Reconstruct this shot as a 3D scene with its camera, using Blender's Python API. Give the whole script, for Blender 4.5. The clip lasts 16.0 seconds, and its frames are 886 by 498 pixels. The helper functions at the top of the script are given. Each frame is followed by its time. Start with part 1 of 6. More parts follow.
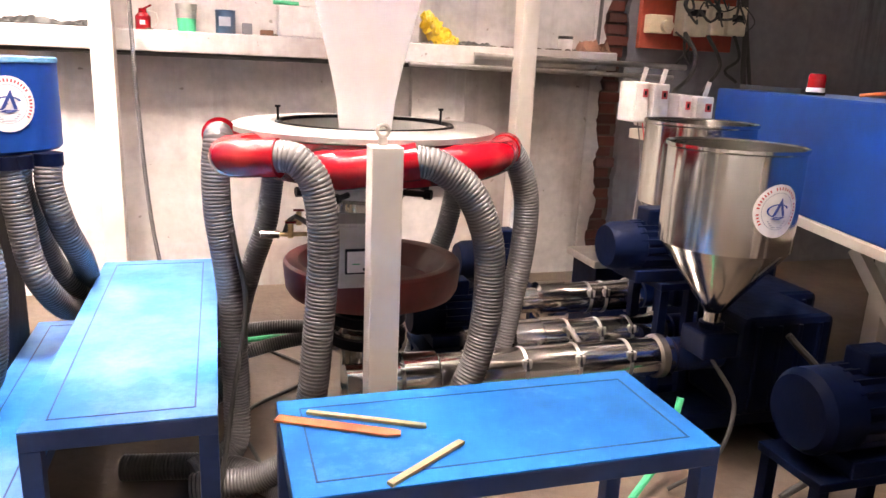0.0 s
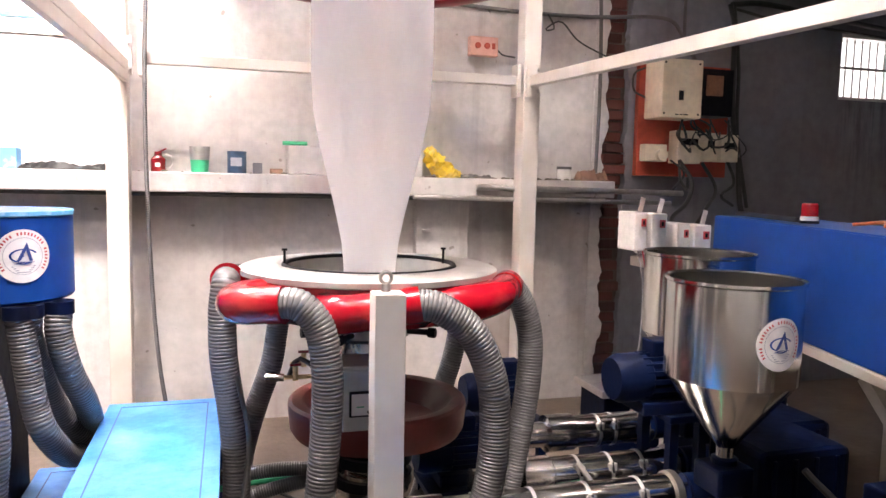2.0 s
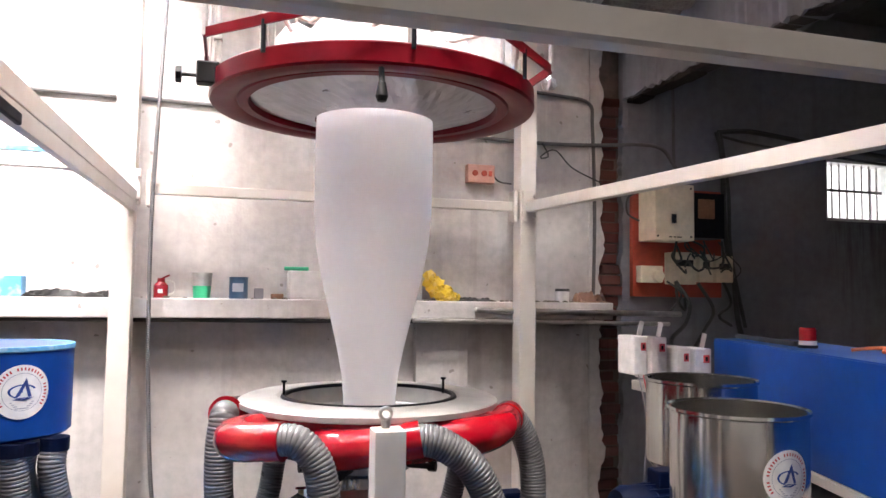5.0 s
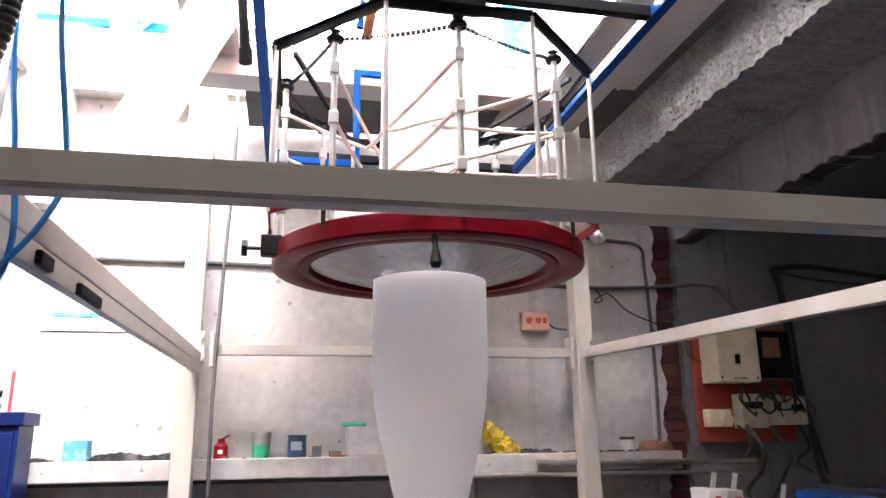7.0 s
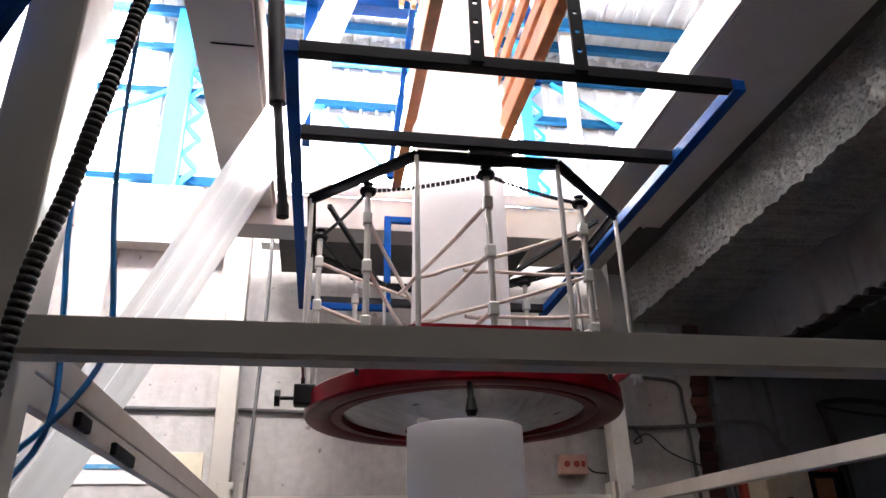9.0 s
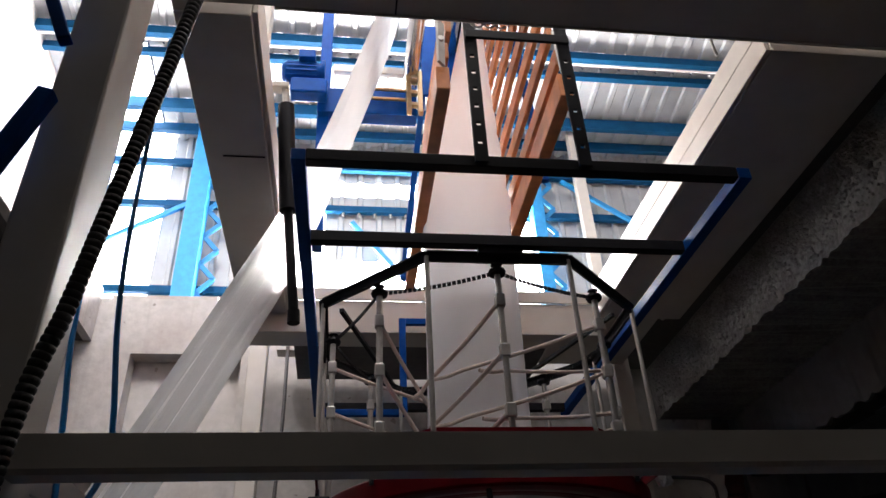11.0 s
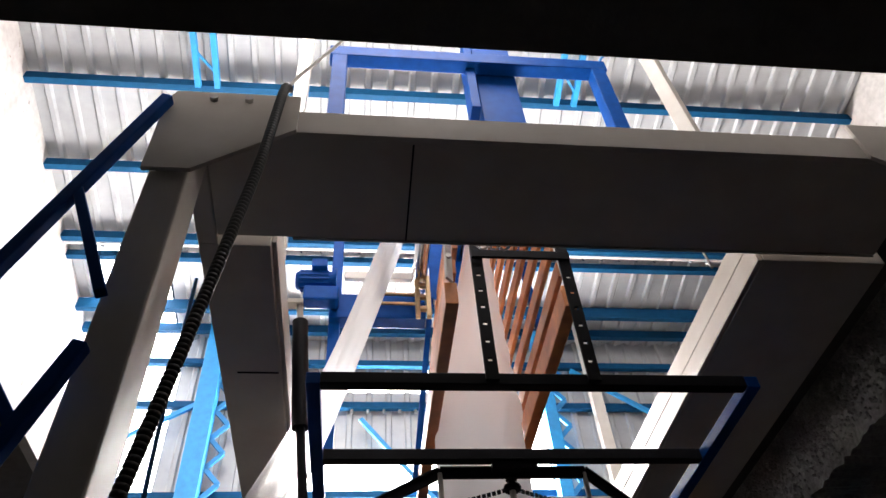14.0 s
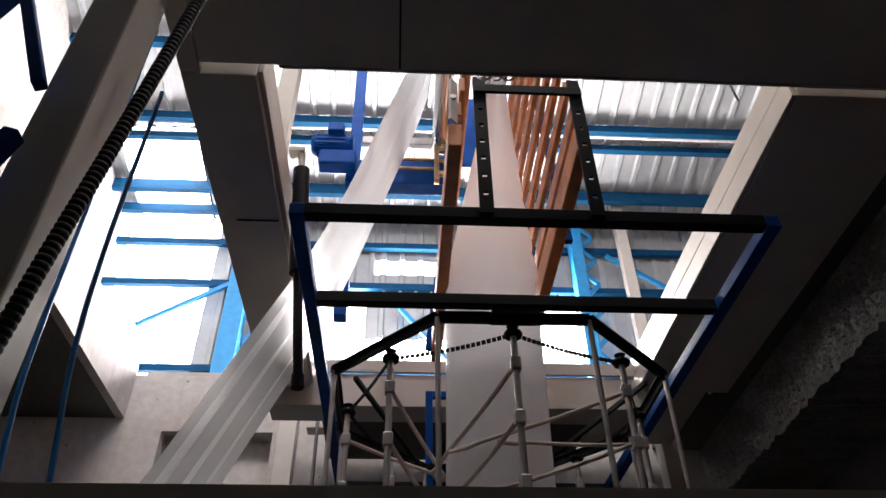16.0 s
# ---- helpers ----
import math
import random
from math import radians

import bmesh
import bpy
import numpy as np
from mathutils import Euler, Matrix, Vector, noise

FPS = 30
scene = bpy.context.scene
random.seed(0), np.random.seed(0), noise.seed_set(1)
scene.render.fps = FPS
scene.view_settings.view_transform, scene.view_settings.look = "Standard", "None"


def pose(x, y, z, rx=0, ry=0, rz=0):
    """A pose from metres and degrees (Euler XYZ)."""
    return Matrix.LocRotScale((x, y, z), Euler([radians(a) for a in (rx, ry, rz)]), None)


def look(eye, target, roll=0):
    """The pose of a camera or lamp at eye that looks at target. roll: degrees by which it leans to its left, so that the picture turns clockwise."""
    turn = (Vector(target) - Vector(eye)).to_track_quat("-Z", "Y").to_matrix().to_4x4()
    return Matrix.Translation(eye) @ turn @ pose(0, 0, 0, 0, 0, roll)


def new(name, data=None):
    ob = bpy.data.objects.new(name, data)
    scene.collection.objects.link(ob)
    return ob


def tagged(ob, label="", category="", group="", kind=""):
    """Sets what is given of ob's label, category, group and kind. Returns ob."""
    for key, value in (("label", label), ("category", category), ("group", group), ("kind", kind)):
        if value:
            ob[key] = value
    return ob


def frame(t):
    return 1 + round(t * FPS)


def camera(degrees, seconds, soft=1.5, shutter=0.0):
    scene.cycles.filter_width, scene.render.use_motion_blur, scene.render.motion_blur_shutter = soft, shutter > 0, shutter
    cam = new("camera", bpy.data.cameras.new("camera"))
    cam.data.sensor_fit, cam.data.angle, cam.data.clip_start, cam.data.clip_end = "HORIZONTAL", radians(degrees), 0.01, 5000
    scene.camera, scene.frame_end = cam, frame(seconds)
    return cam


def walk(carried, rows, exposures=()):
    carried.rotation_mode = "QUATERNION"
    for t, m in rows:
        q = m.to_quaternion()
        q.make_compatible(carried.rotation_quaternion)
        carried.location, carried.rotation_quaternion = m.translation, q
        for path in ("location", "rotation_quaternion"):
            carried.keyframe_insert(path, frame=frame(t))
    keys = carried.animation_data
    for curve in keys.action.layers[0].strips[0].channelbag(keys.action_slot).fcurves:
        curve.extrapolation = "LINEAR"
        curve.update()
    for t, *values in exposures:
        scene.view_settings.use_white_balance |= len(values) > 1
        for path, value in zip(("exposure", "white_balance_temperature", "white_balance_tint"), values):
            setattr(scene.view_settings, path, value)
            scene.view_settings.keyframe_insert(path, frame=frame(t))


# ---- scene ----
cam = camera(62.2, 16.0)
PATH = [
    (0, (0.084, 0.308, 1.584), (0.66, 2.158, 1.088), 2.5),
    (0.5, (0.095, 0.307, 1.604), (0.716, 2.152, 1.145), 2.2),
    (1, (0.094, 0.296, 1.635), (0.684, 2.166, 1.238), 1.3),
    (1.5, (0.091, 0.288, 1.658), (0.633, 2.192, 1.374), 1.7),
    (2, (0.093, 0.288, 1.674), (0.654, 2.198, 1.487), 1.2),
    (2.5, (0.101, 0.281, 1.688), (0.719, 2.179, 1.567), 1.0),
    (3, (0.107, 0.276, 1.699), (0.725, 2.176, 1.609), 0.9),
    (5.5, (0.073, 0.245, 1.76), (0.605, 2.16, 1.989), 0.3),
    (6, (0.067, 0.229, 1.787), (0.559, 2.137, 2.131), -0.7),
    (6.5, (0.067, 0.214, 1.797), (0.523, 2.116, 2.214), -0.9),
    (7, (0.065, 0.208, 1.803), (0.469, 2.103, 2.3), -0.8),
    (7.5, (0.061, 0.211, 1.808), (0.43, 2.091, 2.382), -1.0),
    (8, (0.051, 0.2, 1.816), (0.392, 2.054, 2.485), -1.2),
    (8.5, (0.046, 0.184, 1.823), (0.373, 2.007, 2.577), -1.0),
    (8.7, (0.042, 0.188, 1.83), (0.364, 1.997, 2.621), -1.2),
    (10.8, (0.071, 0.220, 1.847), (0.346, 1.887, 2.916), -2.7),
    (11, (0.073, 0.215, 1.845), (0.328, 1.876, 2.930), -3.2),
    (11.5, (0.075, 0.192, 1.853), (0.315, 1.801, 3.012), -3.3),
    (12, (0.067, 0.153, 1.860), (0.334, 1.698, 3.098), -4.3),
    (12.5, (0.062, 0.137, 1.874), (0.328, 1.637, 3.165), -4.2),
    (13, (0.057, 0.121, 1.885), (0.334, 1.563, 3.238), -5.4),
    (13.5, (0.063, 0.109, 1.886), (0.315, 1.485, 3.308), -5.6),
    (14, (0.050, 0.093, 1.895), (0.271, 1.434, 3.354), -5.2),
    (14.5, (0.029, 0.104, 1.872), (0.202, 1.479, 3.306), -3.5),
    (15, (0.048, 0.154, 1.821), (0.236, 1.636, 3.145), -2.1),
    (15.5, (0.137, 0.261, 1.827), (0.310, 1.806, 3.081), -2.2),
    (16, (0.246, 0.352, 1.836), (0.344, 1.887, 3.109), -0.9),
]
EXPOSURES = [(0, 2.4, 7900, 24), (1.5, 2.2, 7300, 22), (3, 1.65, 6900, 18), (5.5, 1.55, 6700, 16), (7, 1.2, 6600, 15), (8.5, 0.2, 6600, 15), (11, -2.1, 6700, 14), (12.5, -2.6, 6800, 14), (13.5, -2.75, 6800, 14), (14.5, -2.2, 6800, 14), (15.3, -2.5, 6750, 15), (16, -2.65, 6750, 15)]
walk(cam, [(t, look(eye, target, roll)) for t, eye, target, roll in PATH], EXPOSURES)

# ---- daylight ----
world = bpy.data.worlds.new("daylight")
scene.world = world
world.use_nodes = True
sky = world.node_tree.nodes.new("ShaderNodeTexSky")
sky.sky_type, sky.sun_disc = "NISHITA", False
sky.sun_elevation, sky.sun_rotation = radians(52), radians(200)
backing = world.node_tree.nodes["Background"]
backing.inputs["Strength"].default_value = 0.05
world.node_tree.links.new(sky.outputs["Color"], backing.inputs["Color"])


def sun_lamp(name, eye, target, strength):
    data = bpy.data.lights.new(name, "SUN")
    data.energy, data.angle, data.color = strength, radians(3), (1.0, 0.96, 0.9)
    new(name, data).matrix_world = look(eye, target)


def window_light(name, eye, target, sx, sy, watts, colour=(1, 0.98, 0.95), spread=180):
    data = bpy.data.lights.new(name, "AREA")
    data.shape, data.size, data.size_y, data.energy, data.color, data.spread = "RECTANGLE", sx, sy, watts, colour, radians(spread)
    new(name, data).matrix_world = look(eye, target)


window_light("roof_skylight", (0.8, 1.25, 8.5), (0.4, 3.9, 4.0), 1.5, 1.4, 620)
window_light("roof_skylight_far_side", (-0.9, 1.5, 8.45), (0.6, 7.2, 5.6), 2.4, 1.4, 900, spread=120)
window_light("hall_window_daylight", (0.3, 7.55, 5.7), (0.6, 2.6, 6.5), 3.2, 2.0, 9000)


# ---- materials ----
def noise_tex(nt, scale, detail=4.0, rough=0.55):
    n = nt.nodes.new("ShaderNodeTexNoise")
    n.inputs["Scale"].default_value, n.inputs["Detail"].default_value, n.inputs["Roughness"].default_value = scale, detail, rough
    c = nt.nodes.get("Coord") or nt.nodes.new("ShaderNodeTexCoord")
    c.name = "Coord"
    nt.links.new(c.outputs["Object"], n.inputs["Vector"])
    return n


def ramp(nt, source, lo, hi, a, b):
    r = nt.nodes.new("ShaderNodeValToRGB")
    r.color_ramp.elements[0].position, r.color_ramp.elements[1].position = lo, hi
    r.color_ramp.elements[0].color, r.color_ramp.elements[1].color = a, b
    nt.links.new(source, r.inputs["Fac"])
    return r


def mix(nt, fac, a, b, blend="MIX"):
    m = nt.nodes.new("ShaderNodeMix")
    m.data_type, m.blend_type = "RGBA", blend
    for sock, v in ((m.inputs[0], fac), (m.inputs[6], a), (m.inputs[7], b)):
        if isinstance(v, (float, int)):
            sock.default_value = v
        elif isinstance(v, tuple):
            sock.default_value = v
        else:
            nt.links.new(v, sock)
    return m.outputs[2]


def rgba(c, k=1.0):
    return (min(c[0] * k, 1), min(c[1] * k, 1), min(c[2] * k, 1), 1)


def surface(name, base, rough=0.6, metal=0.0, dirt=None, dirt_amount=0.35, grain=30.0, blotch=2.0, bump=0.15, rand=0.0, spec=0.5, streak=0.0, vary=0.12, cover=0.5, specks=0.0, ragged=0.55):
    """Painted or raw surface: colour with grain and blotches, stains of a second colour, uneven gloss, fine relief."""
    m = bpy.data.materials.new(name)
    m.use_nodes = True
    nt = m.node_tree
    p = nt.nodes["Principled BSDF"]
    big, small = noise_tex(nt, blotch, 8, ragged), noise_tex(nt, grain, 5)
    col = ramp(nt, small.outputs["Fac"], 0.3, 0.7, rgba(base, 1 - vary), rgba(base, 1 + vary)).outputs["Color"]
    dirt = dirt or tuple(v * 0.45 for v in base)
    mask = ramp(nt, big.outputs["Fac"], cover, cover + 0.28, (0, 0, 0, 1), (dirt_amount,) * 3 + (1,)).outputs["Color"]
    col = mix(nt, mask, col, rgba(dirt))
    if streak:
        c = nt.nodes["Coord"]
        mp = nt.nodes.new("ShaderNodeMapping")
        mp.inputs["Scale"].default_value = (9, 9, 0.5)
        nt.links.new(c.outputs["Object"], mp.inputs["Vector"])
        sn = noise_tex(nt, 1.0, 5)
        nt.links.new(mp.outputs["Vector"], sn.inputs["Vector"])
        smask = ramp(nt, sn.outputs["Fac"], 0.55, 0.85, (0, 0, 0, 1), (streak,) * 3 + (1,)).outputs["Color"]
        col = mix(nt, smask, col, rgba(dirt, 0.8))
    if specks:
        chip, wide = noise_tex(nt, 13.0, 2, 0.4), noise_tex(nt, 0.55, 3)
        cmask = ramp(nt, chip.outputs["Fac"], 0.725, 0.745, (0, 0, 0, 1), (specks,) * 3 + (1,)).outputs["Color"]
        col = mix(nt, cmask, col, rgba(dirt, 0.45))
        wmask = ramp(nt, wide.outputs["Fac"], 0.48, 0.72, (0, 0, 0, 1), (0.3,) * 3 + (1,)).outputs["Color"]
        col = mix(nt, wmask, col, rgba(dirt, 1.3))
    if rand:
        info = nt.nodes.new("ShaderNodeObjectInfo")
        tone = ramp(nt, info.outputs["Random"], 0, 1, (1 - rand,) * 3 + (1,), (1 + 0 * rand,) * 3 + (1,)).outputs["Color"]
        col = mix(nt, 1.0, col, tone, "MULTIPLY")
    nt.links.new(col, p.inputs["Base Color"])
    rr = nt.nodes.new("ShaderNodeMapRange")
    rr.inputs["To Min"].default_value, rr.inputs["To Max"].default_value = max(rough - 0.12, 0.03), min(rough + 0.15, 1)
    nt.links.new(big.outputs["Fac"], rr.inputs["Value"])
    nt.links.new(rr.outputs["Result"], p.inputs["Roughness"])
    p.inputs["Metallic"].default_value, p.inputs["Specular IOR Level"].default_value = metal, spec
    if bump:
        b = nt.nodes.new("ShaderNodeBump")
        b.inputs["Strength"].default_value, b.inputs["Distance"].default_value = bump, 0.01
        nt.links.new(small.outputs["Fac"], b.inputs["Height"])
        nt.links.new(b.outputs["Normal"], p.inputs["Normal"])
    return m


def film_material(name, tint, thin, streaks=0.0, forward=0.35):
    m = bpy.data.materials.new(name)
    m.use_nodes = True
    nt = m.node_tree
    p, out = nt.nodes["Principled BSDF"], nt.nodes["Material Output"]
    p.inputs["Base Color"].default_value, p.inputs["Roughness"].default_value = (*tint, 1), 0.42
    tr = nt.nodes.new("ShaderNodeBsdfTranslucent")
    tr.inputs["Color"].default_value = (*tint, 1)
    mx = nt.nodes.new("ShaderNodeMixShader")
    mx.inputs[0].default_value = thin
    nt.links.new(p.outputs[0], mx.inputs[1])
    nt.links.new(tr.outputs[0], mx.inputs[2])
    # part of the light goes on forwards through the thin film, blurred
    fw = nt.nodes.new("ShaderNodeBsdfRefraction")
    fw.inputs["Color"].default_value = (*tint, 1)
    fw.inputs["Roughness"].default_value, fw.inputs["IOR"].default_value = 0.8, 1.12
    mf = nt.nodes.new("ShaderNodeMixShader")
    mf.inputs[0].default_value = forward
    nt.links.new(mx.outputs[0], mf.inputs[1])
    nt.links.new(fw.outputs[0], mf.inputs[2])
    nt.links.new(mf.outputs[0], out.inputs["Surface"])
    if streaks:
        c = nt.nodes.new("ShaderNodeTexCoord")
        mp = nt.nodes.new("ShaderNodeMapping")
        mp.inputs["Scale"].default_value = (0.5, 34, 0.4)
        n = nt.nodes.new("ShaderNodeTexNoise")
        n.inputs["Scale"].default_value = 1.0
        nt.links.new(c.outputs["Object"], mp.inputs["Vector"])
        nt.links.new(mp.outputs["Vector"], n.inputs["Vector"])
        b = nt.nodes.new("ShaderNodeBump")
        b.inputs["Strength"].default_value, b.inputs["Distance"].default_value = streaks, 0.03
        nt.links.new(n.outputs["Fac"], b.inputs["Height"])
        nt.links.new(b.outputs["Normal"], p.inputs["Normal"])
        nt.links.new(b.outputs["Normal"], tr.inputs["Normal"])
    return m


M = {}
M["plaster"] = surface("whitewashed_plaster", (0.46, 0.44, 0.425), 0.85, dirt=(0.22, 0.15, 0.12), dirt_amount=0.5, grain=14, blotch=1.1, bump=0.3, streak=0.4, specks=0.55)
# grey plaster, its tone lowered to carry the bay's shade
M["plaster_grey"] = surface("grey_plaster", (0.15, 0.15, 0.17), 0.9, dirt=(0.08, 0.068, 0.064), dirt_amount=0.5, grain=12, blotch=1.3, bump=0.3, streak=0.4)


def rain_stain(m, x0, x1, z0, z1):
    """Dark runs of dirty water down a wall, between those bounds in its own space."""
    nt = m.node_tree
    p = nt.nodes["Principled BSDF"]
    old = p.inputs["Base Color"].links[0].from_socket
    c = nt.nodes["Coord"]
    mp = nt.nodes.new("ShaderNodeMapping")
    mp.inputs["Scale"].default_value = (16, 16, 1.3)
    nt.links.new(c.outputs["Object"], mp.inputs["Vector"])
    runs = noise_tex(nt, 1.0, 6, 0.7)
    nt.links.new(mp.outputs["Vector"], runs.inputs["Vector"])
    mask = ramp(nt, runs.outputs["Fac"], 0.44, 0.68, (0, 0, 0, 1), (0.85,) * 3 + (1,)).outputs["Color"]
    xyz = nt.nodes.new("ShaderNodeSeparateXYZ")
    nt.links.new(c.outputs["Object"], xyz.inputs[0])
    for axis, lo, hi, a, b in (("X", x0 - 0.1, x0 + 0.1, 0, 1), ("X", x1 - 0.1, x1 + 0.1, 1, 0), ("Z", z0, z1 - 0.1, 0, 1), ("Z", z1, z1 + 0.02, 1, 0)):
        r = nt.nodes.new("ShaderNodeMapRange")
        for k, v in zip(("From Min", "From Max", "To Min", "To Max"), (lo, hi, a, b)):
            r.inputs[k].default_value = v
        nt.links.new(xyz.outputs[axis], r.inputs["Value"])
        mask = mix(nt, 1.0, mask, r.outputs["Result"], "MULTIPLY")
    nt.links.new(mix(nt, mask, old, (0.03, 0.026, 0.024, 1)), p.inputs["Base Color"])
    return m


# same shade-lowered grey, with real runs of dirty water on it
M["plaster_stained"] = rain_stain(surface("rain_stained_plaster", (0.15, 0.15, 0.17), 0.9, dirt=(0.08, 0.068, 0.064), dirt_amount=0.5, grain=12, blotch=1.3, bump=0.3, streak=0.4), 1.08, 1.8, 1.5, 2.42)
M["concrete_floor"] = surface("worn_concrete", (0.09, 0.066, 0.05), 0.75, dirt=(0.04, 0.03, 0.022), dirt_amount=0.8, grain=22, blotch=1.6, bump=0.3)
# concrete tone lowered so ceilings and unseen walls bounce less light
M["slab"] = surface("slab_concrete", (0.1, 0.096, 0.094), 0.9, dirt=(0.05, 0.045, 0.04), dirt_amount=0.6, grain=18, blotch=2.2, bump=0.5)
M["rough_concrete"] = surface("exposed_aggregate", (0.25, 0.245, 0.24), 0.38, dirt=(0.08, 0.075, 0.075), dirt_amount=0.8, grain=45, blotch=5.0, bump=1.0, vary=0.35, cover=0.45, ragged=0.75)
M["cream"] = surface("cream_painted_steel", (0.52, 0.485, 0.44), 0.45, dirt=(0.32, 0.2, 0.13), dirt_amount=0.35, grain=8, blotch=2.5, bump=0.05, vary=0.05)
M["bench_blue"] = surface("scuffed_blue_paint", (0.001, 0.14, 0.44), 0.45, dirt=(0.16, 0.36, 0.6), dirt_amount=0.55, grain=9, blotch=4.5, bump=0.05, vary=0.15, spec=0.15, cover=0.55, ragged=0.72)
M["bench_worn"] = surface("worn_blue_paint", (0.002, 0.14, 0.46), 0.42, dirt=(0.18, 0.36, 0.6), dirt_amount=0.65, grain=11, blotch=3.2, bump=0.05, vary=0.15, cover=0.42, spec=0.35, ragged=0.72)
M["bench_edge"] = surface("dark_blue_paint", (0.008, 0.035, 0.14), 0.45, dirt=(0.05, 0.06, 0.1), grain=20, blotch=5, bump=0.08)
M["blue"] = surface("blue_enamel", (0.002, 0.047, 0.25), 0.4, spec=0.2, dirt=(0.03, 0.05, 0.12), dirt_amount=0.4, grain=12, blotch=3, bump=0.04)
# deep blue paint taken near black to stand in for the cabinet's shade
M["deep_blue"] = surface("shade_darkened_blue_paint", (0.002, 0.005, 0.02), 0.45, dirt=(0.008, 0.007, 0.006), dirt_amount=0.7, grain=25, blotch=6, bump=0.15, spec=0.04)
M["frame_blue"] = surface("frame_blue_paint", (0.0, 0.045, 0.22), 0.45, dirt=(0.02, 0.12, 0.36), dirt_amount=0.2, grain=15, blotch=7, bump=0.05, spec=0.06)
M["steel_blue"] = surface("sky_blue_steel", (0.005, 0.22, 0.5), 0.5, dirt=(0.02, 0.1, 0.25), dirt_amount=0.5, grain=15, blotch=3, bump=0.05)
M["purlin_blue"] = surface("dark_blue_purlin_paint", (0.004, 0.05, 0.12), 0.55, dirt=(0.01, 0.04, 0.08), dirt_amount=0.5, grain=15, blotch=3, bump=0.05, spec=0.06)
M["red"] = surface("glossy_red_enamel", (0.23, 0.003, 0.009), 0.16, dirt=(0.5, 0.12, 0.09), dirt_amount=0.22, grain=14, blotch=7, bump=0.03)
M["iris_red"] = surface("dark_red_enamel", (0.11, 0.002, 0.006), 0.34, dirt=(0.12, 0.005, 0.008), dirt_amount=0.4, grain=14, blotch=5, bump=0.03, spec=0.1)
M["maroon"] = surface("maroon_casting", (0.1, 0.012, 0.01), 0.4, dirt=(0.03, 0.015, 0.01), dirt_amount=0.6, grain=20, blotch=6, bump=0.15)
M["hose"] = surface("grey_ribbed_plastic", (0.15, 0.146, 0.15), 0.16, dirt=(0.14, 0.13, 0.12), dirt_amount=0.3, grain=20, blotch=5, bump=0.03)
# grey hose plastic darkened in place of shade behind and below the benches
M["dark_hose"] = surface("shaded_grey_ribbed_plastic", (0.035, 0.034, 0.036), 0.3, dirt=(0.06, 0.05, 0.045), dirt_amount=0.4, grain=20, blotch=5, bump=0.03)
# groove shade put into colour, as the ribs stand out little
M["hose_groove"] = surface("shaded_hose_groove", (0.035, 0.033, 0.034), 0.5, grain=20, blotch=5, bump=0.05)
M["rubber"] = surface("black_rubber", (0.02, 0.02, 0.02), 0.6, dirt=(0.07, 0.06, 0.05), dirt_amount=0.4, grain=30, blotch=8, bump=0.1)
M["steel"] = surface("polished_stainless", (0.66, 0.64, 0.61), 0.12, 1.0, dirt=(0.45, 0.4, 0.35), dirt_amount=0.25, grain=6, blotch=3, bump=0.015, vary=0.05)
M["dull_steel"] = surface("dull_steel", (0.5, 0.48, 0.46), 0.38, 1.0, dirt=(0.2, 0.16, 0.12), dirt_amount=0.5, grain=25, blotch=6, bump=0.06)
M["ring_grey"] = surface("cast_aluminium", (0.42, 0.405, 0.385), 0.42, 0.7, dirt=(0.3, 0.27, 0.24), dirt_amount=0.4, grain=20, blotch=5, bump=0.05)
M["worn_steel"] = surface("worn_oily_steel", (0.2, 0.18, 0.16), 0.45, 0.9, dirt=(0.05, 0.04, 0.03), dirt_amount=0.7, grain=25, blotch=9, bump=0.1)
M["throat_blue"] = surface("dark_blue_casting_paint", (0.002, 0.012, 0.06), 0.35, dirt=(0.01, 0.01, 0.012), dirt_amount=0.6, grain=25, blotch=8, bump=0.1, spec=0.2)
M["black"] = surface("black_painted_steel", (0.006, 0.006, 0.009), 0.5, dirt=(0.014, 0.014, 0.016), dirt_amount=0.4, grain=18, blotch=6, bump=0.06, spec=0.1)
M["knob"] = surface("black_knob_plastic", (0.004, 0.004, 0.004), 0.45, dirt=(0.01, 0.01, 0.01), grain=20, blotch=8, bump=0.02, spec=0.25)
M["navy"] = surface("navy_cabinet_paint", (0.004, 0.012, 0.08), 0.4, dirt=(0.01, 0.015, 0.04), grain=20, blotch=5, bump=0.05, spec=0.25)
M["foil"] = surface("crinkled_foil", (0.5, 0.5, 0.52), 0.3, 1.0, dirt=(0.3, 0.3, 0.32), dirt_amount=0.4, grain=5, blotch=9, bump=0.6)
M["wood"] = surface("varnished_wood", (0.5, 0.17, 0.05), 0.4, dirt=(0.16, 0.05, 0.02), dirt_amount=0.6, grain=9, blotch=6, bump=0.08, rand=0.35, vary=0.3)
M["stick"] = surface("raw_stick", (0.42, 0.3, 0.16), 0.7, dirt=(0.18, 0.12, 0.06), grain=40, blotch=12, bump=0.1)
M["orange"] = surface("orange_strip", (0.62, 0.13, 0.04), 0.5, dirt=(0.4, 0.25, 0.14), dirt_amount=0.6, grain=30, blotch=10, bump=0.05)
M["sheet"] = surface("galvanised_sheet", (0.36, 0.37, 0.38), 0.5, 0.2, dirt=(0.34, 0.35, 0.36), dirt_amount=0.5, grain=4, blotch=1.2, bump=0.03)
M["brick"] = surface("raw_brick", (0.13, 0.036, 0.026), 0.9, dirt=(0.12, 0.06, 0.05), dirt_amount=0.7, grain=30, blotch=9, bump=0.7, rand=0.6)
